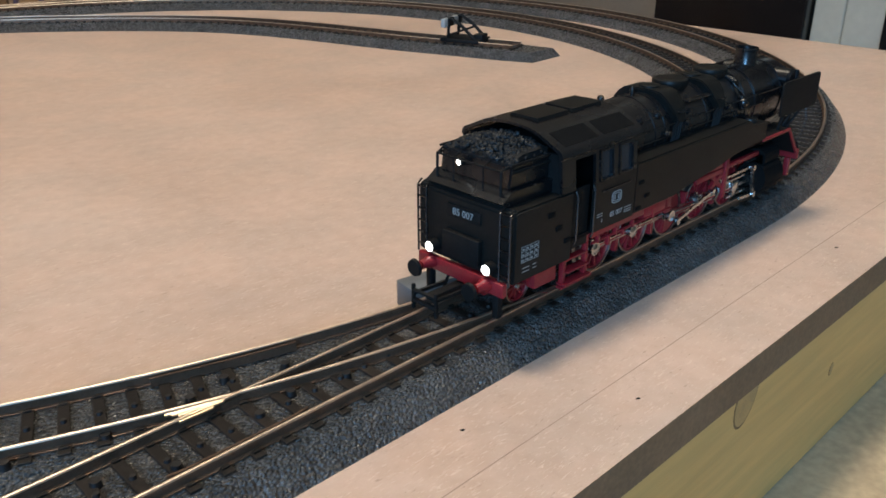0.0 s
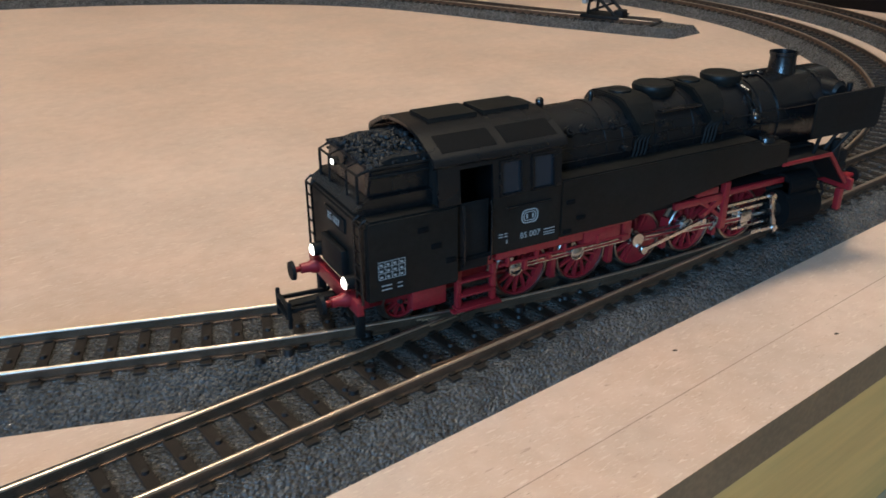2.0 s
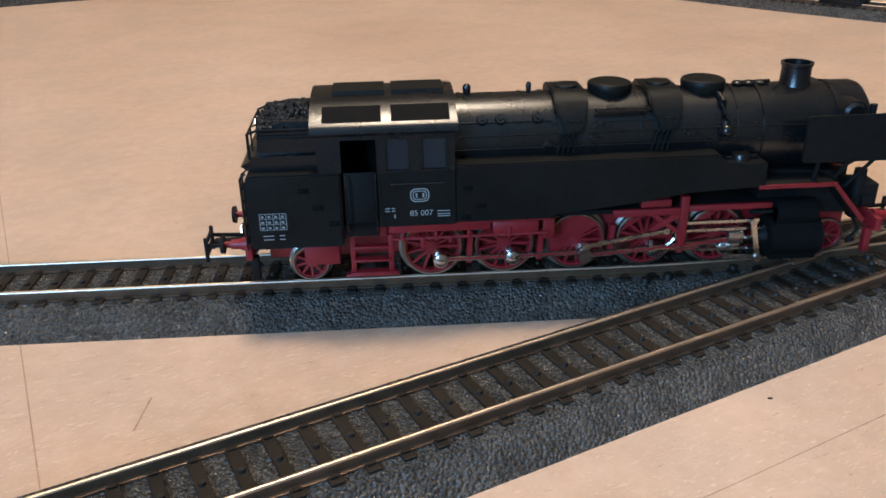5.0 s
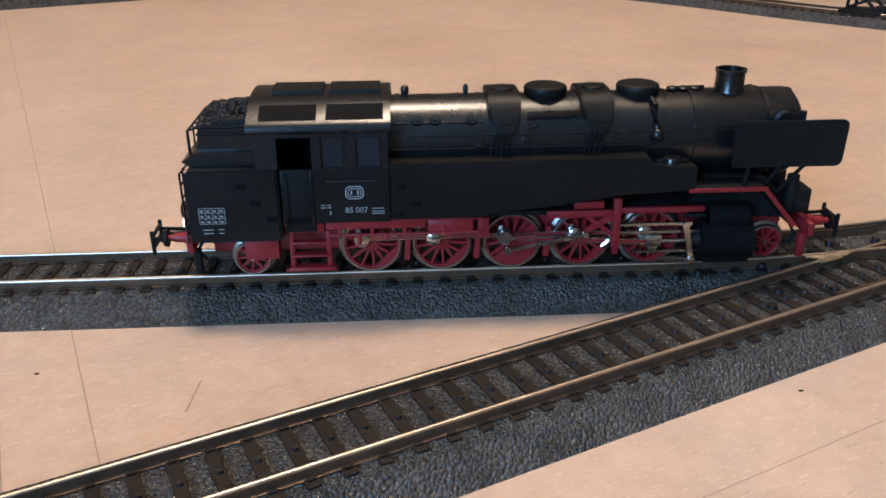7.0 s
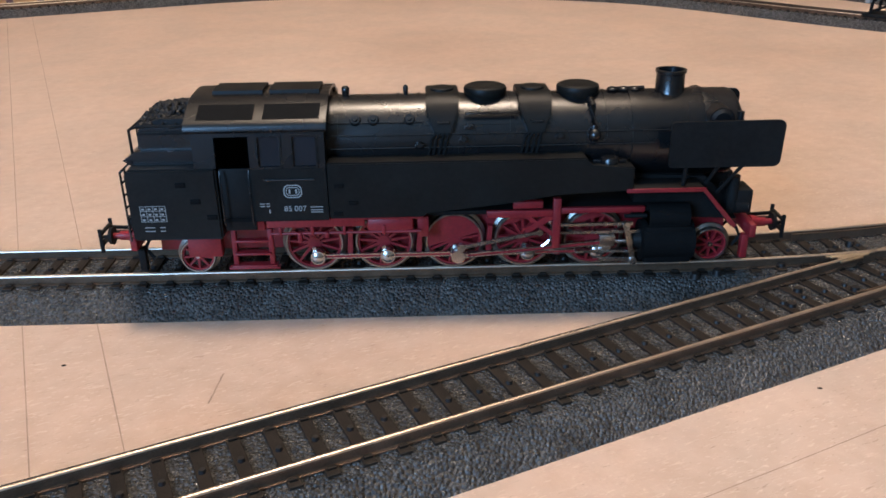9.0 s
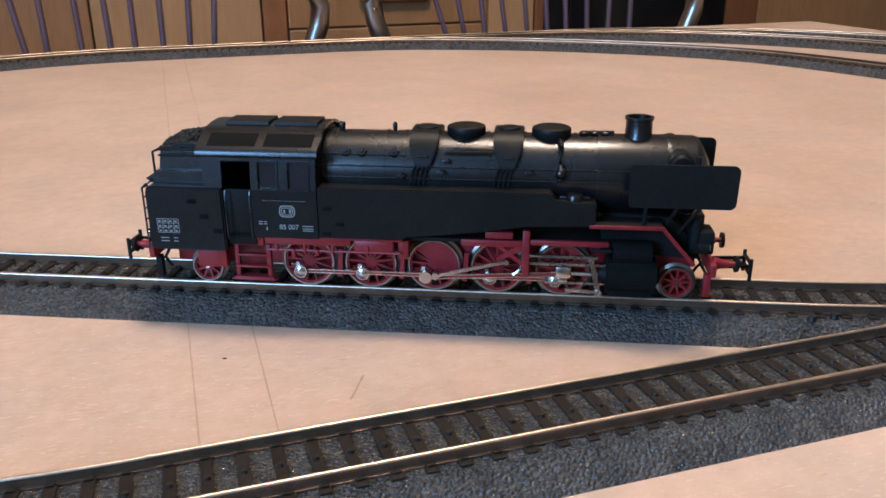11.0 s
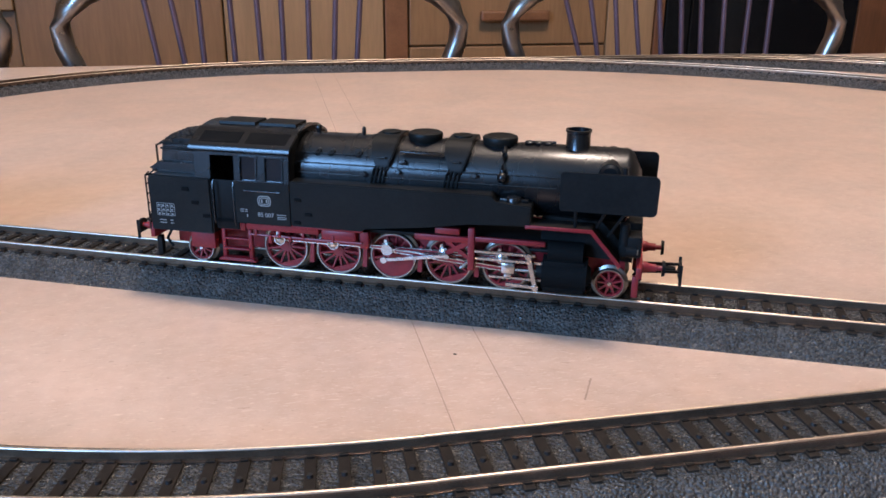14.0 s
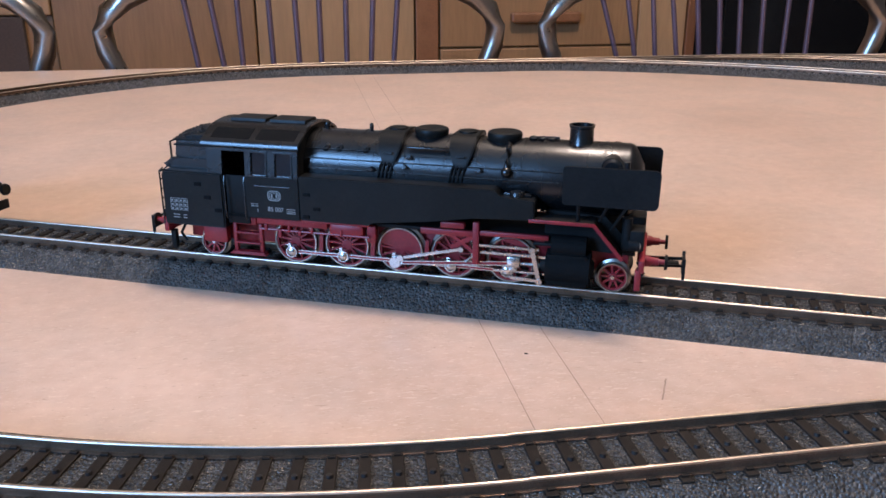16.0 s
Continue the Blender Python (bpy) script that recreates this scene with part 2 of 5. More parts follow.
def prism(bm, pts, a0, a1, axis="y"):
    """A closed outline of (x, z) points drawn out along y, or of (y, z) points along x."""
    put = (lambda p, a: (p[0], a, p[1])) if axis == "y" else (lambda p, a: (a, p[0], p[1]))
    lo, hi = [bm.verts.new(put(p, a0)) for p in pts], [bm.verts.new(put(p, a1)) for p in pts]
    bm.faces.new(lo)
    bm.faces.new(list(reversed(hi)))
    for i in range(len(pts)):
        j = (i + 1) % len(pts)
        bm.faces.new((lo[j], lo[i], hi[i], hi[j]))
    return bm


def panel(bm, xs, zs, holes, y0, y1):
    """One upright sheet between y0 and y1, divided by the cuts xs and zs, with the cells named in holes left open."""
    nx, nz = len(xs) - 1, len(zs) - 1
    solid = lambda i, k: 0 <= i < nx and 0 <= k < nz and (i, k) not in holes
    v = {}

    def at(i, k, y):
        if (i, k, y) not in v:
            v[i, k, y] = bm.verts.new((xs[i], y, zs[k]))
        return v[i, k, y]
    for i in range(nx):
        for k in range(nz):
            if not solid(i, k):
                continue
            bm.faces.new((at(i, k, y0), at(i + 1, k, y0), at(i + 1, k + 1, y0), at(i, k + 1, y0)))
            bm.faces.new((at(i, k + 1, y1), at(i + 1, k + 1, y1), at(i + 1, k, y1), at(i, k, y1)))
            for di, dk, a, b in ((-1, 0, (i, k), (i, k + 1)), (1, 0, (i + 1, k + 1), (i + 1, k)), (0, -1, (i + 1, k), (i, k)), (0, 1, (i, k + 1), (i + 1, k + 1))):
                if not solid(i + di, k + dk):
                    bm.faces.new((at(*a, y0), at(*b, y0), at(*b, y1), at(*a, y1)))
    return bm


def lathe(bm, prof, base, axis="z", seg=28, mi=0):
    """A profile of (radius, height) turned about an axis through base."""
    rings = []
    for r, h in prof:
        ring = []
        for k in range(seg):
            a = 2 * math.pi * k / seg
            c, s = r * math.cos(a), r * math.sin(a)
            off = {"z": (c, s, h), "x": (h, c, s), "y": (c, h, s)}[axis]
            ring.append(bm.verts.new(Vector(base) + Vector(off)))
        rings.append(ring)
    for a, b in zip(rings, rings[1:]):
        for k in range(seg):
            f = bm.faces.new((a[k], a[(k + 1) % seg], b[(k + 1) % seg], b[k]))
            f.material_index = mi
    for ring in (rings[0], rings[-1]):
        f = bm.faces.new(ring)
        f.material_index = mi
    return bm


def pipe(bm, pts, r, seg=8):
    """A round bar bent along points."""
    pts = [Vector(p) for p in pts]
    rings = []
    for i, p in enumerate(pts):
        d = (pts[min(i + 1, len(pts) - 1)] - pts[max(i - 1, 0)]).normalized()
        side = d.cross(Vector((0, 0, 1)) if abs(d.z) < 0.9 else Vector((0, 1, 0))).normalized()
        up = side.cross(d)
        rings.append([bm.verts.new(p + r * (math.cos(2 * math.pi * k / seg) * side + math.sin(2 * math.pi * k / seg) * up)) for k in range(seg)])
    for a, b in zip(rings, rings[1:]):
        for k in range(seg):
            bm.faces.new((a[k], a[(k + 1) % seg], b[(k + 1) % seg], b[k]))
    bm.faces.new(rings[0])
    bm.faces.new(rings[-1])
    return bm


def spline(pts, step=4.0):
    """A smooth line through points of the plan, with a point about every step."""
    pts = [Vector(p).to_2d() for p in pts]
    pts = [2 * pts[0] - pts[1], *pts, 2 * pts[-1] - pts[-2]]
    out = []
    for a, b, c, d in zip(pts, pts[1:], pts[2:], pts[3:]):
        k = max(2, int((c - b).length / step))
        for i in range(k):
            t = i / k
            out.append(0.5 * (2 * b + (c - a) * t + (2 * a - 5 * b + 4 * c - d) * t * t + (3 * b - a - 3 * c + d) * t ** 3))
    out.append(pts[-2])
    return out


def normals(line):
    out = []
    for i in range(len(line)):
        d = (line[min(i + 1, len(line) - 1)] - line[max(i - 1, 0)]).normalized()
        out.append(Vector((-d.y, d.x)))
    return out


def sweep(bm, line, prof, mats=None):
    """A closed profile of (offset to the left, height) carried along a line of the plan."""
    rings = [[bm.verts.new((p.x + o * n.x, p.y + o * n.y, z)) for o, z in prof] for p, n in zip(line, normals(line))]
    k = len(prof)
    for a, b in zip(rings, rings[1:]):
        for i in range(k):
            f = bm.faces.new((a[i], a[(i + 1) % k], b[(i + 1) % k], b[i]))
            f.material_index = mats[i] if mats else 0
    bm.faces.new(rings[0])
    bm.faces.new(list(reversed(rings[-1])))
    return bm


def along(line, step, start=0.0):
    """Places and headings at even steps along a line."""
    out, want, run = [], start, 0.0
    for a, b in zip(line, line[1:]):
        length = (b - a).length
        while want <= run + length and length > 0:
            out.append((a.lerp(b, (want - run) / length), math.atan2(b.y - a.y, b.x - a.x)))
            want += step
        run += length
    return out


# ---- track lines in the plan, millimetres ----
def unmm(u, n):
    return Vector((ORG.x * 1000 + u * math.cos(ANG) - n * math.sin(ANG), ORG.y * 1000 + u * math.sin(ANG) + n * math.cos(ANG)))


def arc(center, radius, h0, h1, step=3.0):
    """Points of a circle between two headings in degrees, turning left."""
    k = max(3, int(abs(radians(h1 - h0)) * radius / step))
    return [Vector((center[0] + radius * math.sin(radians(h0 + (h1 - h0) * i / k)), center[1] - radius * math.cos(radians(h0 + (h1 - h0) * i / k)))) for i in range(k + 1)]


def straight(a, b, step=6.0):
    k = max(1, int((b - a).length / step))
    return [a.lerp(b, i / k) for i in range(k + 1)]


DEG = math.degrees(ANG)
# a two-loop oval of sectional track: straights, 360 mm curves, curved turnouts that part the loops on one side
CURVE_R, OVAL = 360.0, 720.0
LEFT_U, TOE_U, OUTER_U = -1.5, 358.0, 435.5


def bend(u, h0, h1):
    """Part of a loop's half circle whose straights end at u, between two headings counted from the front straight."""
    return arc(unmm(u, CURVE_R), CURVE_R, DEG + h0, DEG + h1)


front_line = straight(unmm(LEFT_U, 0), unmm(OUTER_U, 0))
main_curve = bend(OUTER_U, 0, 180)
outer_line = main_curve + straight(unmm(OUTER_U, OVAL), unmm(TOE_U, OVAL))[1:]
left_line = bend(LEFT_U, 180, 360)
back_line = bend(TOE_U, 12, 180) + straight(unmm(TOE_U, OVAL), unmm(LEFT_U, OVAL))[1:]
siding_line = spline([unmm(u, n) for u, n in ((150, 720), (190, 719), (245, 711), (303, 690), (361, 661), (420, 622), (478, 573), (520, 525), (545, 480), (563, 430), (575, 387), (588, 340), (603, 296), (616, 258))])
# the branch on which the engine runs: straight, then a curve into the front straight
A_ANG = 0.0
A_Y0 = 22.8
a_dir = Vector((math.cos(radians(A_ANG)), math.sin(radians(A_ANG))))
b_dir = Vector((math.cos(ANG), math.sin(ANG)))
o2 = unmm(0, 0)
# where both straights would cross
det = a_dir.x * -b_dir.y + b_dir.x * a_dir.y
rel = o2 - Vector((0, A_Y0))
ka = (rel.x * -b_dir.y + b_dir.x * rel.y) / det
cross_at = Vector((0, A_Y0)) + ka * a_dir
A_R = 437.5
tan_len = A_R * math.tan(radians((DEG - A_ANG) / 2))
a_end, b_start = cross_at - tan_len * a_dir, cross_at + tan_len * b_dir
a_norm = Vector((-a_dir.y, a_dir.x))
a_center = a_end + A_R * a_norm
BRANCH = 560.0
branch_line = straight(Vector((0, A_Y0)) - BRANCH * a_dir, a_end) + arc(a_center, A_R, A_ANG, DEG)[1:]
# the whole way of the engine
engine_way = branch_line + straight(b_start, unmm(OUTER_U, 0))[1:] + bend(OUTER_U, 0, 60)[1:]


# ---- board, room ----
def slab(name, x0, x1, y0, y1, z0, z1, material, bevel=0.0, parent=None, label=""):
    """A box in the board's own axes, metres."""
    bm = B()
    box(bm, x0, x1, y0, y1, z0, z1, bevel)
    ob = finish(name, bm, material, parent, label, scale=1)
    if parent is None:
        ob.matrix_world = ROOM
    return ob


BU0, BU1, BN0, BN1 = -0.47, 0.831, -0.0600, 0.787


def track_board():
    root = new("track_board")
    root.matrix_world = ROOM
    bm = B()
    box(bm, BU0, BU1, BN0, BN1, -0.0113, 0.0)
    for f in bm.faces:
        f.material_index = 0 if f.normal.z > 0.5 else 1
    finish("board_top", bm, [HARDBOARD, BOARD_EDGE], root, "pinkish tan hardboard sheet", scale=1)
    for name, x0, x1, y0, y1 in (("batten", BU0, BU1, BN0 + 0.001, BN0 + 0.027), ("batten", BU0, BU1, BN1 - 0.027, BN1 - 0.001),
                                 ("batten", BU0, BU0 + 0.026, BN0 + 0.0275, BN1 - 0.0275), ("batten", BU1 - 0.026, BU1, BN0 + 0.0275, BN1 - 0.0275)):
        bm = B()
        box(bm, x0, x1, y0, y1, -0.065, -0.0115, 0.0008)
        finish(name, bm, PINE, root, "planed pine batten under the sheet", scale=1)
    # knots in the front batten
    for ku, kz, rx, rz in ((0.3500, -0.0135, 0.0058, 0.0090), (0.414, -0.033, 0.0012, 0.0022)):
        for grow, depth, stuff, tag in ((1.0, 0.00080, KNOT, "brown oval knot"), (1.1, 0.00090, KNOT_RING, "dark knot rim")):
            bm = B()
            cyl(bm, (ku, BN0 + 0.0022, kz), (ku, BN0 + depth, kz), 1.0, seg=28)
            for v in bm.verts:
                v.co.x, v.co.z = ku + (v.co.x - ku) * rx * grow + (v.co.z - kz) * rx * 0.3, kz + (v.co.z - kz) * rz * grow
            finish("knot", bm, stuff, root, tag, scale=1)
    tagged(root, "pinkish bare hardboard track board on pine battens", "board", kind="structure")

    def line_on(a, b, w, name="pencil_line"):
        a, b = Vector(a), Vector(b)
        d = (b - a).normalized()
        s = Vector((-d.y, d.x)) * w / 2
        bm = B()
        k = 24
        pts = [a.lerp(b, i / k) + s * random.uniform(-0.25, 0.25) for i in range(k + 1)]
        lo = [bm.verts.new((*(p - s * random.uniform(0.5, 1.1)), 0.00006)) for p in pts]
        hi = [bm.verts.new((*(p + s * random.uniform(0.5, 1.1)), 0.00006)) for p in pts]
        for i in range(k):
            bm.faces.new((lo[i], lo[i + 1], hi[i + 1], hi[i]))
        ob = finish(name, bm, PENCIL, None, scale=1)
        tagged(ob, "thin pencil line drawn on the hardboard", "line", kind="structure")

    line_on((-0.2914, 0.5970), (0.0125, -0.0668), 0.0003)
    line_on((-0.2712, 0.6011), (0.0302, -0.0616), 0.0003)
    line_on((0.1277, -0.0791), (0.6094, 0.1421), 0.0003)
    line_on((0.0408, -0.0236), (0.0400, -0.0361), 0.0005, "scratch")
    for name_at in ((0.0000, -0.0180), (0.2680, -0.0002), (0.3131, -0.0030), (0.4275, 0.0529), (0.1816, -0.0361)):
        bm = B()
        ball(bm, (*name_at, 0.0), 0.0007, 1, 0.6, 0.3, 8, 5)
        tagged(finish("speck", bm, DARK, None, scale=1), "tiny dark speck lying on the board", "speck")


track_board()


def window_wall(name, ya, yb, wu0, wu1, wz0, wz1, win_name, ua, ub, Z0, Z1, turn=0.0):
    bm = B()
    panel(bm, (ua, wu0, wu1, ub), (Z0, wz0, wz1, Z1), ((1, 1),), ya, yb)
    ob = finish(name, bm, PLASTER, None, scale=1)
    place = ROOM @ Matrix.Rotation(radians(turn), 4, "Z")
    ob.matrix_world = place
    tagged(ob, "plastered wall with a window opening", "wall", kind="structure")
    win = new(win_name)
    win.matrix_world = place
    mid = (ya + yb) / 2
    for b in ((wu0, wu0 + 0.05, wz0, wz1), (wu1 - 0.05, wu1, wz0, wz1), (wu0 + 0.05, wu1 - 0.05, wz0, wz0 + 0.05), (wu0 + 0.05, wu1 - 0.05, wz1 - 0.05, wz1)):
        finish("window_frame", box(B(), b[0] + 0.001, b[1] - 0.001, mid - 0.03, mid + 0.03, b[2] + 0.001, b[3] - 0.001, 0.004), CREAM, win, scale=1)
    tagged(win, "painted window frame with dusk light behind", "window", kind="structure")


def room_shell():
    w = 0.12
    U0, U1, N0, N1, Z0, Z1 = -1.42, 2.45, -2.45, 2.5, -TABLE, 1.70
    floor = slab("floor", U0 - w, U1 + w, N0 - w, N1 + w, Z0 - 0.05, Z0, FLOOR)
    tagged(floor, "brown wooden floor of the room", "floor", kind="structure")
    ceil = slab("ceiling", U0 - w, U1 + w, N0 - w, N1 + w, Z1, Z1 + 0.05, CEIL)
    tagged(ceil, "plain painted ceiling", "ceiling", kind="structure")
    for name, b in (("wall_south", (U0 - w, U1 + w, N0 - w, N0)), ("wall_east", (U1, U1 + w, N0, N1))):
        tagged(slab(name, *b, Z0, Z1, PLASTER), "plain warm plastered wall", "wall", kind="structure")
    window_wall("wall_north", N1, N1 + w, -0.55, 0.35, 0.78, 1.34, "window_1", U0 - w, U1 + w, Z0, Z1)
    window_wall("wall_west", -U0, -U0 + w, -1.40, -0.60, 0.28, 1.18, "window_2", N0, N1, Z0, Z1, 90.0)
    # a round opal ceiling lamp
    ob = new("ceiling_lamp")
    ob.location = LAMP_AT
    bm = B()
    cyl(bm, (0, 0, 0.11), (0, 0, 1.70 - LAMP_AT.z), 0.006, seg=10)
    finish("cord", bm, MATT, ob, scale=1)
    bm = B()
    lathe(bm, [(0.012, 0.115), (0.022, 0.11), (0.024, 0.085), (0.012, 0.083)], (0, 0, 0), seg=20)
    finish("socket", bm, CREAM, ob, scale=1, smooth=40)
    tagged(ob, "bare pendant lamp socket hanging from the ceiling", "lamp")


room_shell()


# ---- tracks ----
BED = [(-20.4, 0.0), (-14.6, 6.6), (-14.0, 7.0), (14.0, 7.0), (14.6, 6.6), (20.4, 0.0)]


def rail_profile(c):
    f = 1.0
    return [(c - f, 7.2), (c + f, 7.2), (c + f, 7.55), (c + 0.3, 7.8), (c + 0.3, 9.2), (c + 0.58, 9.45), (c + 0.58, 9.85), (c + 0.46, 10.12), (c + 0.22, 10.27), (c, 10.3),
            (c - 0.22, 10.27), (c - 0.46, 10.12), (c - 0.58, 9.85), (c - 0.58, 9.45), (c - 0.3, 9.2), (c - 0.3, 7.8), (c - f, 7.55)]


RAIL_MATS = [0, 0, 0, 0, 0, 0, 1, 1, 1, 1, 1, 1, 0, 0, 0, 0, 0]
GAUGE = 8.7


def sleeper_mesh():
    bm = B()
    box(bm, -1.4, 1.4, -12.0, 12.0, 6.4, 7.6, 0.22)
    for s in (-1, 1):
        for d in (-1.35, 1.35):
            box(bm, -0.9, 0.9, s * 8.7 + d - 0.45, s * 8.7 + d + 0.45, 7.6, 8.15, 0.1)
    cyl(bm, (0, 0, 7.4), (0, 0, 8.35), 0.85, 0.62, 10, mi=1)
    bmesh.ops.scale(bm, vec=(0.001,) * 3, verts=bm.verts)
    me = bpy.data.meshes.new("sleeper")
    bm.to_mesh(me)
    bm.free()
    me.materials.append(SLEEPER)
    me.materials.append(STUD)
    return me


SLEEPER_MESH = sleeper_mesh()


def track(name, line, label, sink=0.0, keep=None, start=2.0, group="model railway tracks"):
    """One run of track: bed, two rails and its sleepers. keep: where there are sleepers; start: run up to the first of them."""
    root = new(name)
    root.location.z = -(0.5 + sink) * 0.001
    bm = sweep(B(), line, BED)
    part("ballast_bed", bm, BALLAST, root, "pebbled dark grey plastic ballast bed", smooth=50)
    for s in (-1, 1):
        bm = sweep(B(), line, rail_profile(s * GAUGE), RAIL_MATS)
        part("rail", bm, [RAIL_SIDE, RAIL_TOP], root, "brown rail with a polished head", smooth=42)
    for p, h in along(line, 7.45, start):
        if keep and not keep(p):
            continue
        ob = new("sleeper", SLEEPER_MESH)
        ob.parent = root
        ob.matrix_basis = Matrix.Translation((p.x * 0.001, p.y * 0.001, 0)) @ Matrix.Rotation(h, 4, "Z")
    return tagged(root, label, "track", group=group)


branch_track = track("siding_track", branch_line, "straight siding track with dark plastic ballast, branching by a turnout", 0.06, lambda p: p.x < 222, 5.35)
front_track = track("main_track", front_line, "straight main track on grey plastic ballast along the board edge", 0.0, start=4.4)
curve_track = track("curved_track", left_line, "curved loop track with polished rails on plastic ballast", 0.12)
back_track = track("curved_track", back_line, "loop track with dark ballast running along the far board edge", 0.18)
outer_track = track("curved_track", outer_line, "wide curved track with dark ballast at the board corner", 0.24)
stub_track = track("siding_track", siding_line, "curved dead-end siding with pointed ballast end", 0.30)


def turnout_fittings():
    root = new("turnout_fittings")
    root.location.z = -0.0005
    # check rails, the bare metal frog and its wires
    n_b = Vector((-b_dir.y, b_dir.x))

    def on_b(u, off):
        return unmm(u, off)

    bm = sweep(B(), [on_b(208, -6.6), on_b(212, -7.2), on_b(238, -7.2), on_b(242, -6.6)], [(-0.28, 7.3), (0.28, 7.3), (0.28, 9.7), (-0.28, 9.7)])
    part("check_rail", bm, RAIL_SIDE, root, "dark check rail")
    pa = [p for p in branch_line if 200 < p.x < 240]
    na = normals(pa)
    bm = sweep(B(), [p + n * 6.9 for p, n in zip(pa, na)], [(-0.28, 7.3), (0.28, 7.3), (0.28, 9.7), (-0.28, 9.7)])
    part("check_rail", bm, RAIL_SIDE, root, "dark check rail")
    frog = unmm(222, 9.1)
    for k, (du, dn, ln, turn) in enumerate(((-4.5, 2.9, 10, -6), (-3.5, 1.9, 10, -2), (-2.5, 0.7, 10, 2), (-1.5, -0.4, 9, 5), (-3.5, -1.5, 8, 8))):
        p = unmm(222 + du, 9.1 + dn)
        d = Vector((math.cos(ANG + radians(turn - 12)), math.sin(ANG + radians(turn - 12))))
        bm = B()
        pipe(bm, [(*p, 9.9), (*(p + d * ln), 10.15)], 0.38, 8)
        part("frog_wire", bm, BRASS, root, "bare brass frog wire")
    bm = sweep(B(), [unmm(229, 8.6), unmm(250, 8.6)], [(-0.9, 6.6), (0.9, 6.6), (0.6, 9.2), (-0.6, 9.2)])
    part("frog_point", bm, RAIL_SIDE, root, "brown frog casting")
    # raised plastic plugs between the rails
    for u, o in ((198, 3.5), (206, 17), (212, -3), (226, 17), (234, 0.5), (236, 19), (244, 3), (250, 14), (258, 0), (262, 10), (187, 22), (190, -2), (216, 18), (180, 23)):
        bm = B()
        cyl(bm, (*unmm(u, o), 6.9), (*unmm(u, o), 8.6), 1.4, 1.1, 12)
        part("plug", bm, STUD, root)
    tagged(root, "turnout check rails and bare metal frog between the rails", "turnout")
    # lever box beside the turnout
    root = new("turnout_lever")
    at = Vector((292.5, 66.0))
    root.matrix_world = Matrix.Translation((at.x * 0.001, at.y * 0.001, 0)) @ Matrix.Rotation(radians(15.6), 4, "Z")
    bm = box(B(), -20, 20, -4.5, 4.5, 0, 8.2, 0.6)
    part("lever_box", bm, GREY_BOX, root, "grey plastic box")
    bm = box(B(), -5, 7, -2, 2, 8.2, 11.0, 0.6)
    part("lever", bm, STUD, root, "black lever")
    tagged(root, "grey turnout lever box beside the rails", "lever")


turnout_fittings()


def buffer_stop():
    root = new("buffer_stop")
    p, h = along(siding_line, 1.0)[-42]
    root.matrix_world = Matrix.Translation((p.x * 0.001, p.y * 0.001, 0.0080)) @ Matrix.Rotation(h, 4, "Z")
    bm = box(B(), -14, 16, -11.5, 11.5, 0, 2.6, 0.3)
    part("base", bm, MATT, root, "black plastic base")
    for s in (-1, 1):
        bm = B()
        pipe(bm, [(-9, s * 8.7, 2), (-8, s * 8.7, 17)], 1.25, 6)
        part("post", bm, MATT, root)
        bm = B()
        pipe(bm, [(13, s * 8.7, 2.4), (2, s * 8.7, 12), (-7, s * 8.7, 17)], 1.2, 6)
        part("strut", bm, MATT, root)
        bm = B()
        pipe(bm, [(-7.5, s * 8.7, 5), (5, s * 8.7, 9.5)], 0.9, 6)
        part("brace", bm, MATT, root)
    bm = box(B(), -12, -8.6, -14.5, 14.5, 10.5, 16.5, 0.4)
    part("beam", bm, WHITE, root, "white painted buffer beam")
    for y0, y1 in ((-6, 0.5), (8, 14.7)):
        bm = box(B(), -12.1, -8.5, y0, y1, 10.4, 16.6, 0.3)
        part("stripe", bm, MATT, root, "black stripe")
    bm = box(B(), 10, 17, -5, 5, 0, 6, 0.6)
    part("weight", bm, MATT, root)
    tagged(root, "black buffer stop with a white beam on the siding end", "buffer stop")
    # pointed ballast end behind it
    p, h = siding_line[-1], math.atan2(*(siding_line[-1] - siding_line[-2]).yx)
    bm = B()
    base = [(-20, 0), (-14.3, 6.8), (14.3, 6.8), (20, 0)]
    lo = [bm.verts.new((0, y, z)) for y, z in base]
    tip = [bm.verts.new(q) for q in ((20, -18, 0), (17, -12, 6.8), (24, 11, 6.8), (29, 16, 0))]
    bm.faces.new(lo)
    bm.faces.new(list(reversed(tip)))
    for i in range(4):
        j = (i + 1) % 4
        bm.faces.new((lo[i], lo[j], tip[j], tip[i]))
    ob = part("bed_end", bm, BALLAST, stub_track, "pointed ballast end")
    ob.matrix_basis = Matrix.Translation((p.x * 0.001, p.y * 0.001, 0)) @ Matrix.Rotation(h, 4, "Z")


buffer_stop()


# ---- the engine: x towards its chimney, z over the rails, origin under the rear carrying axle ----
DRIVERS = (32.4, 51.6, 70.9, 90.0, 109.2)
R_DRIVE, R_PONY, CRANK = 8.05, 4.95, 3.5
PONIES = (0.0, 142.5)
ROD_LEN, PIN_Z = 41.0, R_DRIVE
WHEEL_Y = 8.4
AXIS_Z, BOILER_R = 34.9, 11.3
HALF = 17.3
MOVING = {}


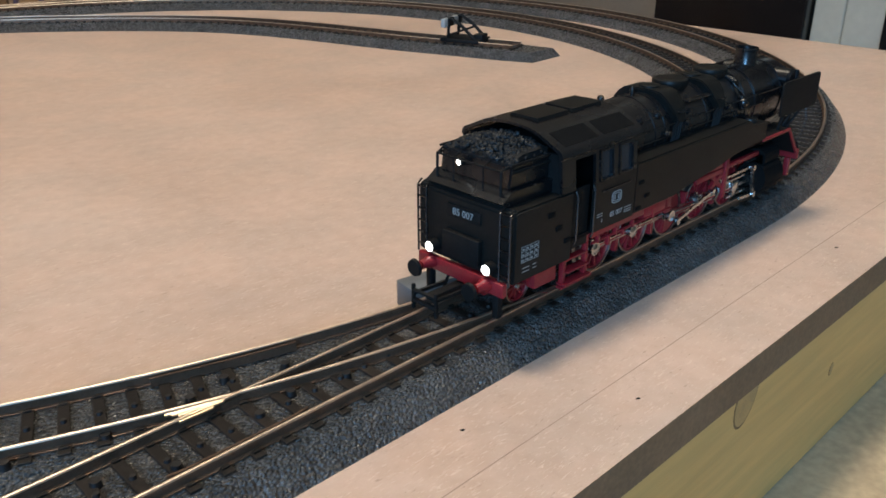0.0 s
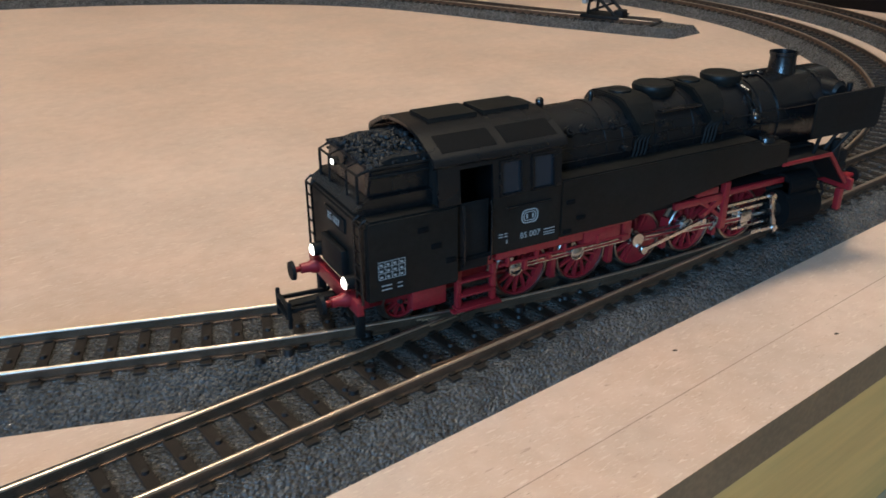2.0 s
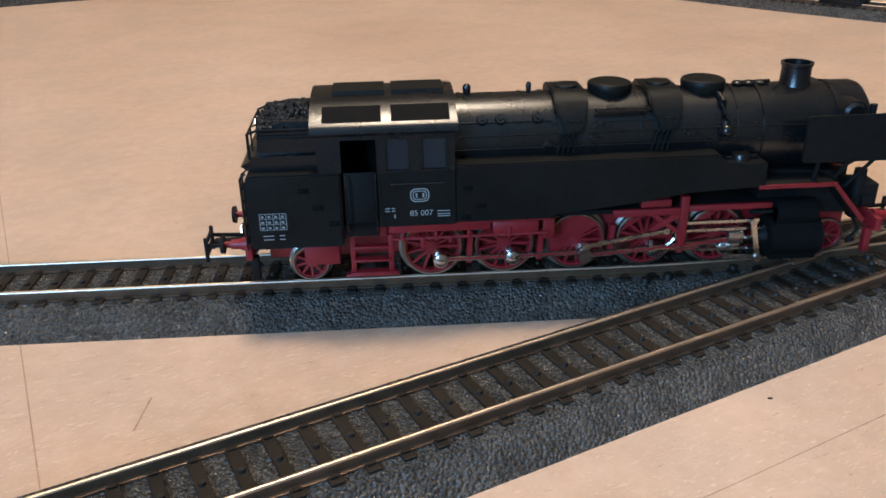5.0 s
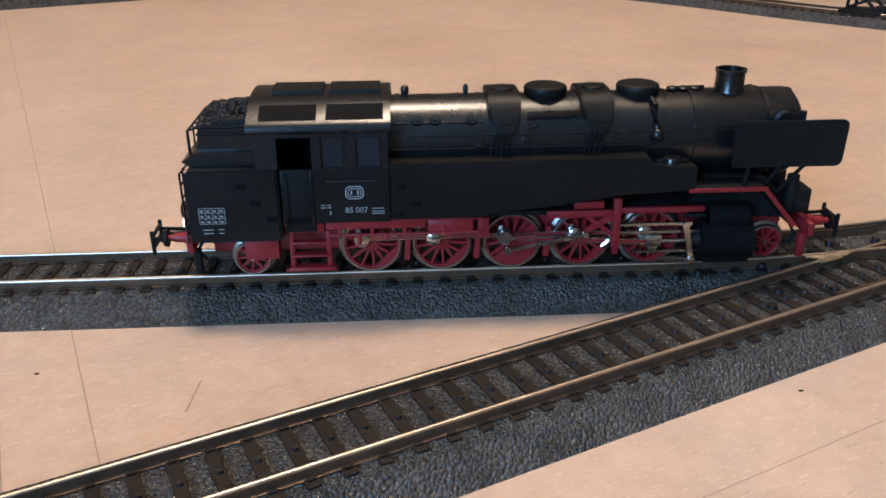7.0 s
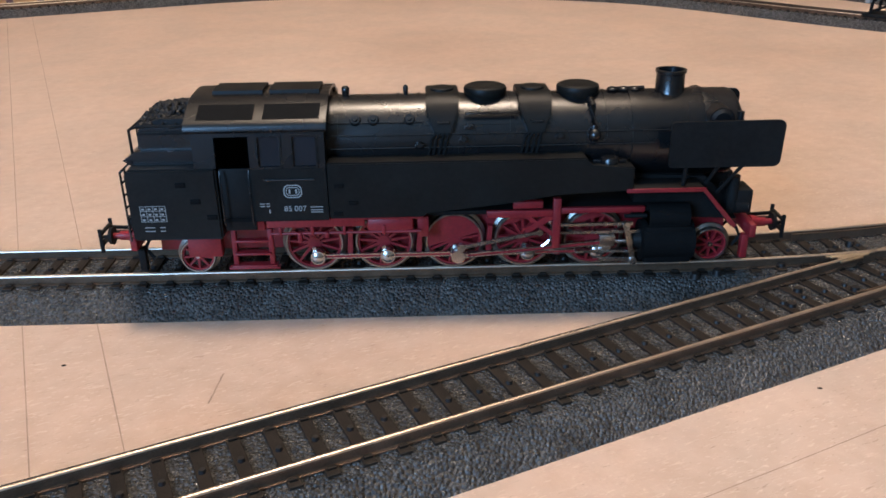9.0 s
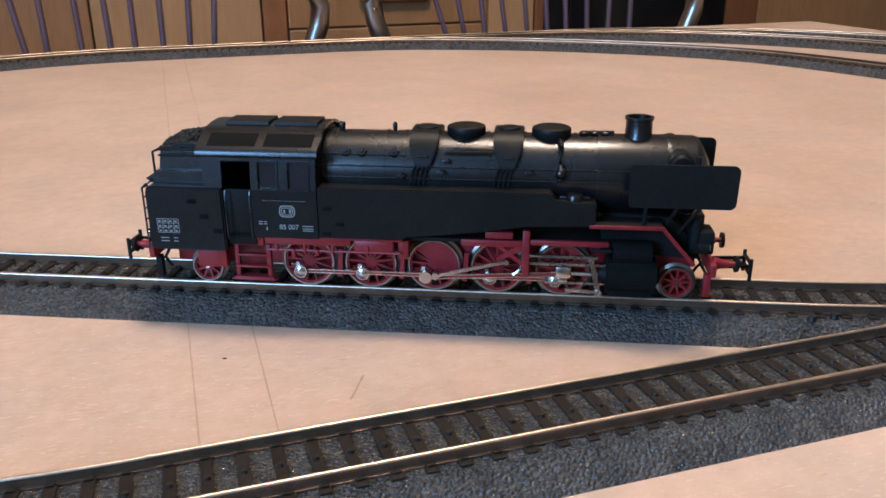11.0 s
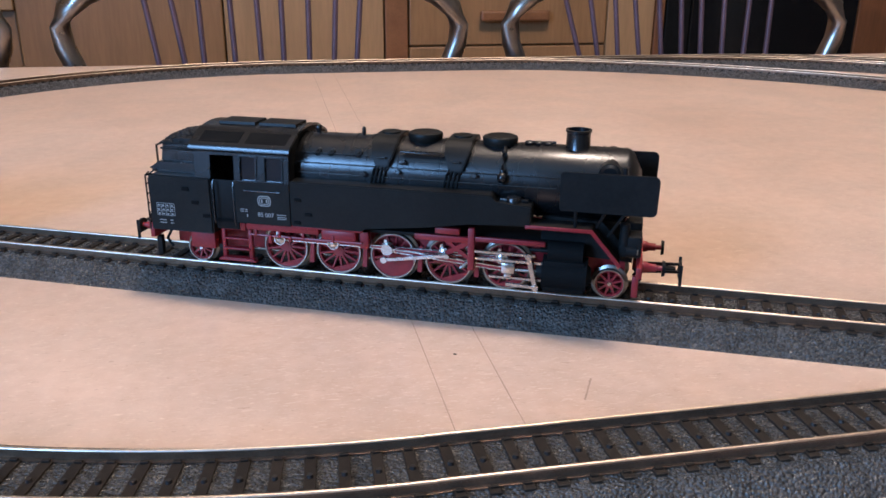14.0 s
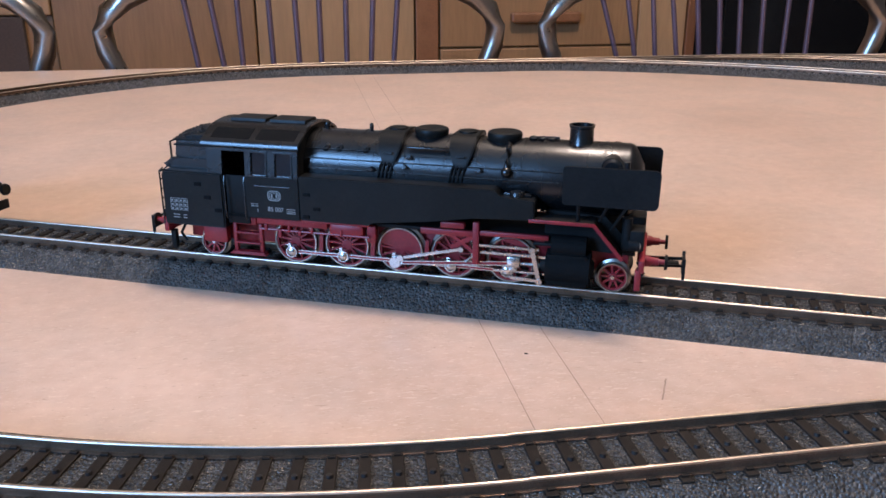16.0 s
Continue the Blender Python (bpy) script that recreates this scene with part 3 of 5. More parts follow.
def wheelset(root, x, r, pony):
    bm = cyl(B(), (0, -7, 0), (0, 7, 0), 1.2, seg=12)
    axle = part("wheelset", bm, MATT, root, "red spoked wheels on a black axle")
    axle.location = (x * 0.001, 0, r * 0.001)
    for s in (-1, 1):
        y0, y1 = s * (WHEEL_Y - 1.4), s * (WHEEL_Y + 1.1)
        ri = r - (0.62 if not pony else 0.5)
        bm = B()
        prof = [(ri, y0), (r + 0.9, y0), (r + 0.9, y0 + s * 0.5), (r, y0 + s * 0.9), (r, y1 - s * 0.2), (r - 0.2, y1), (ri, y1)]
        lathe_ring(bm, prof, 40)
        part("tyre", bm, TYRE, axle, "bright nickel tyre", smooth=35)
        bm = B()
        ym, yo = s * (WHEEL_Y - 0.9), s * (WHEEL_Y + 0.55)
        lathe_ring(bm, [(ri - 0.7, ym), (ri + 0.05, ym), (ri + 0.05, yo), (ri - 0.55, yo)], 40)
        k = 13 if not pony else 9
        for i in range(k):
            a = 2 * math.pi * i / k
            d, t = Vector((math.cos(a), 0, math.sin(a))), Vector((-math.sin(a), 0, math.cos(a)))
            w0, w1 = (0.42, 0.26)
            vs = []
            for q, w in ((1.0, w0), (ri - 0.4, w1)):
                for yy in (ym + s * 0.2, yo - s * 0.1):
                    for sg in (-1, 1):
                        vs.append(bm.verts.new(d * q + t * w * sg + Vector((0, yy, 0))))
            for f in ((0, 1, 3, 2), (4, 6, 7, 5), (0, 4, 5, 1), (2, 3, 7, 6), (0, 2, 6, 4), (1, 5, 7, 3)):
                bm.faces.new([vs[q] for q in f])
        cyl(bm, (0, ym, 0), (0, yo + s * 0.15, 0), 1.7 if not pony else 1.3, seg=16)
        if not pony:
            # balance weight opposite the crank, and the crank boss
            base = 0 if s < 0 else 90
            big = abs(x - DRIVERS[2]) < 1
            span = 88 if big else 42
            pts = []
            for i in range(13):
                a = radians(base + 180 - span + 2 * span * i / 12)
                pts.append((math.cos(a) * (ri - 0.2), math.sin(a) * (ri - 0.2)))
            prism(bm, pts, ym + s * 0.2, yo + s * 0.1)
            a = radians(base)
            c = Vector((math.cos(a) * CRANK, 0, math.sin(a) * CRANK))
            cyl(bm, c + Vector((0, ym, 0)), c + Vector((0, yo + s * 0.3, 0)), 1.35, seg=14)
        part("wheel_center", bm, RED, axle, "red spoked wheel centre", smooth=40)
        if pony:
            bm = cyl(B(), (0, s * (WHEEL_Y + 0.5), 0), (0, s * (WHEEL_Y + 1.2), 0), 0.9, 0.6, seg=12)
            part("axle_cap", bm, STEEL, axle)
    return axle


def lathe_ring(bm, prof, seg):
    """A closed ring about the y axis from a profile of (radius, y)."""
    rings = [[bm.verts.new((rr * math.cos(2 * math.pi * k / seg), y, rr * math.sin(2 * math.pi * k / seg))) for k in range(seg)] for rr, y in prof]
    n = len(rings)
    for i in range(n):
        a, b = rings[i], rings[(i + 1) % n]
        for k in range(seg):
            bm.faces.new((a[k], a[(k + 1) % seg], b[(k + 1) % seg], b[k]))


def bar(bm, x0, z0, x1, z1, w0, w1, y0, y1):
    """A flat tapering bar in a plane y = const."""
    a, b = Vector((x0, z0)), Vector((x1, z1))
    d = (b - a).normalized()
    t = Vector((-d.y, d.x))
    prism(bm, [a + t * w0, a - t * w0, b - t * w1, b + t * w1], y0, y1)


def arch(z_eave, z_top, half, k=16):
    """The outline of a cab roof as (y, z) points."""
    h = z_top - z_eave
    side = [(half, 0.0), (half - 0.1, 0.11), (half - 0.35, 0.2), (half - 0.9, 0.29), (half * 0.56, 0.79), (half * 0.46, 0.875), (half * 0.34, 0.94), (half * 0.18, 0.985)]
    return [(y, z_eave + q * h) for y, q in side] + [(0.0, z_top)] + [(-y, z_eave + q * h) for y, q in reversed(side)]


def shell(bm, pts, x0, x1, thick):
    """A bent sheet along x with the given (y, z) outline."""
    cy, cz = 0.0, min(z for _, z in pts) - 6
    inner = [(y - thick * (1 if y > 0.01 else -1 if y < -0.01 else 0), z - thick) for y, z in pts]
    prism(bm, list(pts) + list(reversed(inner)), x0, x1, "x")


def lettering(text, size, at, turn, material, parent, name="lettering", label=""):
    cu = bpy.data.curves.new(name, "FONT")
    cu.body, cu.size, cu.align_x, cu.align_y, cu.extrude = text, size * 0.001, "CENTER", "CENTER", 0.00003
    tmp = new(name, cu)
    me = bpy.data.meshes.new_from_object(tmp.evaluated_get(bpy.context.evaluated_depsgraph_get()))
    bpy.data.objects.remove(tmp)
    me.materials.clear()
    me.materials.append(material)
    ob = new(name, me)
    ob.parent = parent
    ob.matrix_basis = Matrix.Translation(Vector(at) * 0.001) @ turn
    if label:
        ob["label"] = label
    return ob


def body_part(name, bm, material, parent, label="", smooth=40):
    """A part of the engine; the upper body stands a little higher than its drawing heights."""
    for v in bm.verts:
        if v.co.z > 26:
            v.co.z = 26 + (v.co.z - 26) * 1.03
    return finish(name, bm, material, parent, label, smooth=smooth)


def engine():
    root = new("steam_locomotive")
    tagged(root, "black tank steam locomotive model with red wheels and frame", "locomotive")

    # main frame and ash pan, red
    bm = box(B(), -11, 147, -5.2, 5.2, 5.2, 15.5, 0.3)
    body_part("main_frame", bm, RED, root, "red main frame")
    bm = box(B(), 18, 124, -12.5, 12.5, 16.8, 18.0, 0.2)
    body_part("footplate", bm, MATT, root)
    for s in (-1, 1):
        y = s * 14.8
        # red valance, boxes and tanks under the cab and side tanks
        def rbox(name, *b, bev=0.25, m=RED, label=""):
            x0, x1, ya, yb, z0, z1 = b
            body_part(name, box(B(), x0, x1, min(s * ya, s * yb), max(s * ya, s * yb), z0, z1, bev), m, root, label)
        rbox("valance", 12.0, 20.5, 11, 15.2, 14.6, 18.2, label="red box under the door")
        rbox("valance", 21.0, 47.0, 11.5, 15.6, 15.4, 18.4, label="red valance under the cab")
        body_part("brake_pipe", pipe(B(), [(22.0, s * 15.2, 13.6), (62.0, s * 15.2, 13.6)], 0.42, 8), RED, root, "thin red pipe under the valance")
        for xr in (24.5, 33.0, 41.5, 52.0):
            body_part("pipe_clip", box(B(), xr - 0.4, xr + 0.4, min(s * 14.6, s * 15.8), max(s * 14.6, s * 15.8), 13.1, 15.6, 0.1), RED, root)
        rbox("valance_strip", 21.0, 62.5, 14.8, 16.1, 17.4, 18.3)
        rbox("air_tank", 47.5, 60.0, 11.0, 15.4, 13.0, 17.6, bev=1.2, label="red tank box")
        rbox("bracket", 29.0, 30.2, 14.4, 15.9, 11.0, 14.0)
        rbox("bracket", 36.2, 37.4, 14.4, 15.9, 12.2, 14.0)
        rbox("bracket", 61.0, 64.0, 12.0, 14.5, 11.5, 17.4)
        rbox("pony_box", -1.0, 8.2, 10.8, 14.0, 6.6, 12.9, bev=0.5, label="red axle box cover")
        # steps under the door
        for x in (11.6, 21.4):
            rbox("step_bracket", x - 0.7, x + 0.7, 12.6, 14.2, 3.8, 14.6)
        for z in (3.8, 7.4, 10.8):
            rbox("step", 10.6 if z < 5 else 11.6, 22.8 if z < 5 else 21.4, 12.2, 15.2 if z < 8 else 14.4, z, z + 0.6, bev=0.15)
        rbox("step_plate", 9.6, 23.4, 12.8, 15.0, 3.2, 3.8, bev=0.2)
        # valve gear carrier
        rbox("gear_beam", 79.5, 98.0, 12.6, 13.9, 16.2, 18.2)
        rbox("gear_post", 97.3, 99.4, 12.4, 14.4, 7.2, 21.5)
        rbox("gear_beam", 99.4, 122.0, 12.4, 13.8, 17.0, 18.6)
        rbox("gear_box", 86.5, 94.5, 12.4, 14.6, 19.0, 21.0)
        bm = B()
        bar(bm, 90, 12.2, 98, 16.8, 0.7, 0.9, s * 12.6, s * 13.8)
        bar(bm, 90, 16.6, 97.5, 11.0, 0.6, 0.6, s * 12.7, s * 13.7)
        body_part("gear_stay", bm, RED, root)
        # slide bars, lifting link, combination lever
        bm = B()
        box(bm, 96, 122, min(s * 11.2, s * 12.8), max(s * 11.2, s * 12.8), 10.6, 11.4)
        box(bm, 104, 122, min(s * 11.2, s * 12.8), max(s * 11.2, s * 12.8), 4.9, 5.6)
        box(bm, 99, 119, min(s * 13.2, s * 14.0), max(s * 13.2, s * 14.0), 13.4, 14.2)
        body_part("slide_bar", bm, STEEL, root, "nickel slide bars")
        bm = B()
        bar(bm, 117.0, 13.8, 119.5, 3.2, 0.7, 0.7, s * 14.2, s * 15.0)
        bar(bm, 119.5, 3.4, 110.0, 3.8, 0.5, 0.5, s * 14.0, s * 14.8)
        for q in ((117, 13.8), (119.5, 3.3)):
            cyl(bm, (q[0], s * 14.0, q[1]), (q[0], s * 15.4, q[1]), 1.05, seg=12)
        body_part("combination_lever", bm, STEEL, root, "nickel combination lever")
        bm = B()
        pts = []
        for i in range(9):
            a = radians(-60 + 120 * i / 8)
            pts.append((92.0 + 5.5 * math.cos(a), s * 13.0, 11.8 + 5.2 * math.sin(a)))
        pipe(bm, pts, 0.6, 6)
        body_part("expansion_link", bm, STEEL, root)
        # cylinder block
        bm = B()
        cyl(bm, (121.5, s * 12.2, 8.4), (135.5, s * 12.2, 8.4), 5.6, seg=24)
        cyl(bm, (123, s * 12.4, 15.4), (134, s * 12.4, 15.4), 3.6, seg=20)
        box(bm, 123, 134, min(s * 8, s * 15.6), max(s * 8, s * 15.6), 5.5, 17.5, 0.5)
        box(bm, 122.0, 135.0, min(s * 9, s * 16.4), max(s * 9, s * 16.4), 2.9, 13.6, 0.7)
        body_part("cylinder_block", bm, DARK, root, "black steam cylinder", smooth=35)
        bm = B()
        cyl(bm, (135.5, s * 12.2, 8.4), (136.6, s * 12.2, 8.4), 3.4, 2.4, 18)
        cyl(bm, (119.4, s * 12.2, 8.4), (121.5, s * 12.2, 8.4), 1.8, 2.6, 16)
        cyl(bm, (117, s * 12.2, 15.4), (123, s * 12.2, 15.4), 0.6, seg=8)
        body_part("cylinder_cover", bm, MATT, root)
        # brake shoes between the wheels
        for xb in (42.0, 61.0, 80.2, 99.5):
            bm = B()
            bar(bm, xb, 3.5, xb + 0.6, 12.5, 0.75, 0.6, s * 8.2, s * 10.2)
            body_part("brake_shoe", bm, RED, root)
        # sloping front running board with red edge
        bm = B()
        box(bm, 116, 136.2, min(s * 9, s * 17.0), max(s * 9, s * 17.0), 24.0, 24.9, 0.1)
        bar(bm, 135.8, 24.3, 144.8, 14.0, 0.45, 0.45, s * 9, s * 16.9)
        body_part("running_board", bm, MATT, root)
        bm = B()
        box(bm, 115.8, 136.6, min(s * 16.9, s * 17.5), max(s * 16.9, s * 17.5), 23.9, 24.95, 0.12)
        bar(bm, 136.2, 24.3, 145.4, 13.8, 0.5, 0.6, s * 16.8, s * 17.5)
        body_part("running_board_edge", bm, RED, root, "red running board edge")
        # side tank
        ys = sorted((s * 9.5, s * HALF))
        bm = prism(B(), [(38.2, 18.4), (63, 18.4), (63.5, 19.8), (84, 21.6), (98, 23.8), (117.5, 24.4), (117.5, 30.8), (106.4, 31.2), (104.8, 33.4), (38.2, 33.4)], ys[0], ys[1])
        bmesh.ops.bevel(bm, geom=list(bm.edges), offset=0.35, segments=2, affect="EDGES")
        body_part("side_tank", bm, SATIN_SIDE, root, "black side water tank")
        bm = B()
        lathe(bm, [(2.6, 30.6), (2.5, 32.0), (2.2, 32.5), (0.3, 32.7)], (111.5, s * 13.4, 0), "z", 20)
        box(bm, 107.2, 116.0, s * 13.4 - 0.7, s * 13.4 + 0.7, 30.9, 31.9, 0.2)
        body_part("tank_filler", bm, BLACK, root)
        bm = B()
        for x0, x1 in ((41, 60), (62, 78)):
            pipe(bm, [(x0, s * 15.6, 31.7), (x0, s * 15.6, 32.7), (x1, s * 15.6, 32.7), (x1, s * 15.6, 31.7)], 0.28, 6)
        body_part("tank_rail", bm, BLACK, root)
        bm = B()
        for xx, zz in ((41, 27.5), (44.5, 22.8), (40.5, 19.8)):
            box(bm, xx - 1.2, xx + 1.2, min(s * (HALF - 0.2), s * (HALF + 0.35)), max(s * (HALF - 0.2), s * (HALF + 0.35)), zz - 0.5, zz + 0.5, 0.1)
        body_part("tank_step", bm, DARK, root)
        # bunker side foot holes
        bm = B()
        for xx, zz in ((0.5, 28.5), (3.8, 24.0), (7.6, 19.6)):
            box(bm, xx - 1.3, xx + 1.3, min(s * (HALF - 0.3), s * (HALF + 0.25)), max(s * (HALF - 0.3), s * (HALF + 0.25)), zz - 0.65, zz + 0.65, 0.1)
        body_part("foot_hole", bm, DARK, root)
        # smoke deflector
        ys = sorted((s * 16.6, s * 17.3))
        pts = []
        for cx, cz, a0 in ((153.4, 41.0, 0), (127.0, 41.6, 90), (127.0, 31.5, 180), (153.2, 32.1, 270)):
            r = 1.7 if cx > 140 else 1.0
            pts += [(cx + r * math.cos(radians(a0 + 30 * k)), cz + r * math.sin(radians(a0 + 30 * k))) for k in range(4)]
        bm = prism(B(), pts, ys[0], ys[1])
        part("smoke_deflector", bm, MATT, root, "large matt black smoke deflector plate")
        bm = B()
        pipe(bm, [(131.0, s * 16.4, 31), (131.0, s * 15.0, 24.8)], 0.6, 8)
        pipe(bm, [(141, s * 16.4, 33), (137.5, s * 13.6, 24.8)], 0.5, 8)
        pipe(bm, [(147, s * 16.6, 40), (147, s * 9.5, 38)], 0.45, 8)
        pipe(bm, [(146, s * 16.4, 31), (141, s * 13.0, 22)], 0.5, 8)
        body_part("deflector_stay", bm, MATT, root)

    # rear bunker
    bm = prism(B(), [(-13.6, 13.2), (9.8, 13.2), (9.8, 32.6), (-12.6, 32.6), (-13.6, 31.5)], -HALF, HALF)
    bmesh.ops.bevel(bm, geom=list(bm.edges), offset=0.5, segments=2, affect="EDGES")
    body_part("bunker", bm, SATIN_SIDE, root, "black rear water bunker")
    bm = prism(B(), [(-14.4, 34.0), (-12.4, 32.7), (8, 32.7), (8, 36.2), (-11.0, 36.2), (-12.6, 35.0)], -13.6, 13.6)
    body_part("bunker_ledge", bm, BLACK, root)
    bm = B()
    prism(bm, [(-10.6, 36.0), (5.0, 36.0), (5.0, 42.2), (-9.6, 42.2)], -12.2, 12.2)
    bmesh.ops.bevel(bm, geom=list(bm.edges), offset=0.5, segments=2, affect="EDGES")
    body_part("coal_box", bm, BLACK, root, "black upper coal box")
    # rails round the coal box
    bm = B()
    for s in (-1, 1):
        pipe(bm, [(-10, s * 12.6, 40.6), (4.5, s * 12.6, 40.6)], 0.35, 6)
        pipe(bm, [(-10, s * 12.6, 42.4), (4.5, s * 12.6, 42.4)], 0.35, 6)
        pipe(bm, [(-12.4, s * 11.2, 35.0), (-12.4, s * 11.2, 41.2), (-9.6, s * 11.6, 42.2)], 0.4, 6)
        pipe(bm, [(-12.4, s * 5.2, 35.0), (-12.4, s * 5.2, 41.2), (-9.6, s * 5.2, 42.2)], 0.26, 6)
    pipe(bm, [(-12.4, -11.2, 41.2), (-12.4, 11.2, 41.2)], 0.28, 6)
    body_part("bunker_rail", bm, MATT, root)
    # coal heap
    rnd = random.Random(4)
    bm = B()
    for _ in range(420):
        x, y = rnd.uniform(-9.8, 5.5), rnd.uniform(-11.6, 11.6)
        top = 42.4 + 3.0 * (1 - (y / 12.5) ** 2) * (1 - ((x - 2) / 16) ** 2)
        r = rnd.uniform(0.45, 1.0)
        m = Matrix.Translation((x, y, top - r * rnd.uniform(0.0, 0.7))) @ Euler([rnd.uniform(0, 3) for _ in range(3)]).to_matrix().to_4x4()
        bmesh.ops.create_icosphere(bm, subdivisions=1, radius=r, matrix=m @ Matrix.Diagonal((rnd.uniform(0.7, 1.2), rnd.uniform(0.7, 1.2), rnd.uniform(0.6, 1.0), 1)))
    prism(bm, [(-9.6, 41), (5.4, 41), (5.4, 43.8), (-4, 43.8), (-9.6, 42.4)], -11.0, 11.0)
    body_part("coal", bm, COAL, root, "heap of black coal", smooth=None)
    # rear face: ladders, plate, hatch
    for s in (-1, 1):
        bm = B()
        for yy in (13.2, 16.6):
            pipe(bm, [(-14.5, s * yy, 13.0), (-14.5, s * yy, 32.0), (-13.0, s * yy, 33.2)], 0.32, 6)
        for z in (15.4, 18.8, 22.2, 25.6, 29.0, 31.8):
            pipe(bm, [(-14.5, s * 13.2, z), (-14.5, s * 16.6, z)], 0.26, 6)
        body_part("ladder", bm, BLACK, root, "black rear ladder")
    bm = box(B(), -15.3, -13.4, -6.6, 6.6, 15.2, 22.4, 0.4)
    body_part("rear_hatch", bm, MATT, root)
    bm = box(B(), -14.0, -13.45, -6.0, 6.0, 26.2, 29.6, 0.1)
    body_part("rear_plate", bm, MATT, root)
    lettering("85 007", 2.7, (-14.15, 0, 27.9), Matrix.Rotation(radians(-90), 4, "Z") @ Matrix.Rotation(radians(90), 4, "X"), WHITE, root, "rear_number", "white running number")

    # cab
    for s in (-1, 1):
        y0, y1 = sorted((s * (HALF - 0.9), s * HALF))
        bm = B()
        # rear corner above the bunker, door panel, front panel with two windows
        panel(bm, (18.8, 38.0), (18.2, 32.4), (), y0, y1)
        body_part("cab_side", bm, SATIN_SIDE, root, "black lower cab side")

        def lean(bm):
            for v in bm.verts:
                v.co.y -= s * max(0.0, v.co.z - 32.4) * 0.09
            return bm
        bm = B()
        panel(bm, (4.6, 10.2, 18.8, 20.6, 27.0, 29.4, 36.2, 38.0), (32.4, 32.7, 40.4, 42.6), ((0, 0), (1, 0), (1, 1), (3, 0), (3, 1), (5, 0), (5, 1)), y0, y1)
        body_part("cab_upper_side", lean(bm), BLACK, root, "black leaning upper cab side with two windows")
        for x0, x1 in ((20.6, 27.0), (29.4, 36.2)):
            bm = B()
            for b in ((x0, x0 + 0.5, 32.4, 40.8), (x1 - 0.5, x1, 32.4, 40.8), (x0, x1, 32.4, 32.9), (x0, x1, 40.3, 40.8)):
                box(bm, b[0], b[1], min(s * (HALF - 0.5), s * (HALF + 0.35)), max(s * (HALF - 0.5), s * (HALF + 0.35)), b[2], b[3])
            frm = body_part("cab_window", lean(bm), BLACK, root)
            bm = box(B(), x0 + 0.4, x1 - 0.4, min(s * (HALF - 0.65), s * (HALF - 0.45)), max(s * (HALF - 0.65), s * (HALF - 0.45)), 32.6, 40.6)
            body_part("pane", lean(bm), GLASS, frm, "dark cab glazing")
        bm = box(B(), 10.4, 18.6, min(s * (HALF - 2.2), s * (HALF - 1.6)), max(s * (HALF - 2.2), s * (HALF - 1.6)), 15.0, 32.0, 0.15)
        body_part("cab_door", bm, MATT, root, "recessed black cab door")
        bm = B()
        for x in (10.9, 18.3):
            pipe(bm, [(x, s * (HALF - 0.3), 17), (x, s * (HALF + 0.4), 18.5), (x, s * (HALF + 0.4), 30.5), (x, s * (HALF - 0.3), 32)], 0.25, 6)
        pipe(bm, [(22, s * (HALF + 0.2), 29.4), (35, s * (HALF + 0.2), 29.4)], 0.22, 6)
        body_part("grab_rail", bm, BLACK, root)
        # emblem, number and notices on the side
        turn = Matrix.Rotation(radians(90), 4, "X") if s < 0 else Matrix.Rotation(radians(180), 4, "Z") @ Matrix.Rotation(radians(90), 4, "X")
        lettering("85 007", 2.1, (29.4, s * (HALF + 0.06), 21.5), turn, WHITE, root, "side_number", "white running number")
        bm = B()
        rounded_ring(bm, 29.1, 26.3, 2.35, 1.75, 0.26, s * (HALF + 0.02), s * (HALF + 0.09))
        rounded_ring(bm, 29.1, 26.3, 1.75, 1.15, 0.2, s * (HALF + 0.02), s * (HALF + 0.09))
        for xx in (28.3, 30.0):
            box(bm, xx - 0.22, xx + 0.22, min(s * (HALF + 0.02), s * (HALF + 0.09)), max(s * (HALF + 0.02), s * (HALF + 0.09)), 25.75, 26.85)
        body_part("emblem", bm, WHITE, root, "white rounded emblem", smooth=None)
        bm = B()
        def note(x0, x1, z0, z1):
            box(bm, x0, x1, min(s * (HALF + 0.02), s * (HALF + 0.07)), max(s * (HALF + 0.02), s * (HALF + 0.07)), z0, z1)
        for z in (22.9, 22.2):
            note(20.4, 21.6, z, z + 0.25)
            note(22.0, 22.9, z, z + 0.25)
        note(22.6, 22.9, 20.4, 21.4)
        for z in (21.8, 21.0, 20.4):
            note(33.4, 36.6, z, z + 0.22)
        body_part("notice", bm, WHITE, root, smooth=None)
        bm = B()
        for z in (18.6, 20.1, 21.6, 22.9):
            note(-10.8, -4.2, z, z + 0.12)
        for x in (-10.8, -9.2, -7.5, -5.8, -4.3):
            note(x, x + 0.14, 18.6, 23.0)
        for i in range(4):
            for z in (18.95, 20.45, 21.95):
                note(-10.4 + 1.66 * i, -9.7 + 1.66 * i, z, z + 0.5)
        for z in (16.9, 15.9):
            note(-10.2, -7.6, z, z + 0.25)
            note(-6.2, -4.9, z, z + 0.25)
        body_part("rating_grid", bm, WHITE, root, "small white rating table", smooth=None)
    bm = box(B(), 5.0, 37.6, -HALF + 1.2, HALF - 1.2, 17.6, 18.6)
    body_part("cab_floor", bm, DARK, root)
    # added dark block: keeps light from showing through both door openings
    bm = box(B(), 7.0, 36.4, -4.0, 4.0, 18.7, 44.5)
    body_part("cab_light_block", bm, DARK, root, "dark block added to stop light through the cab")
    bm = box(B(), 4.8, 5.8, -HALF + 0.9, HALF - 0.9, 32.6, 42.5)
    body_part("cab_rear_wall", bm, MATT, root)
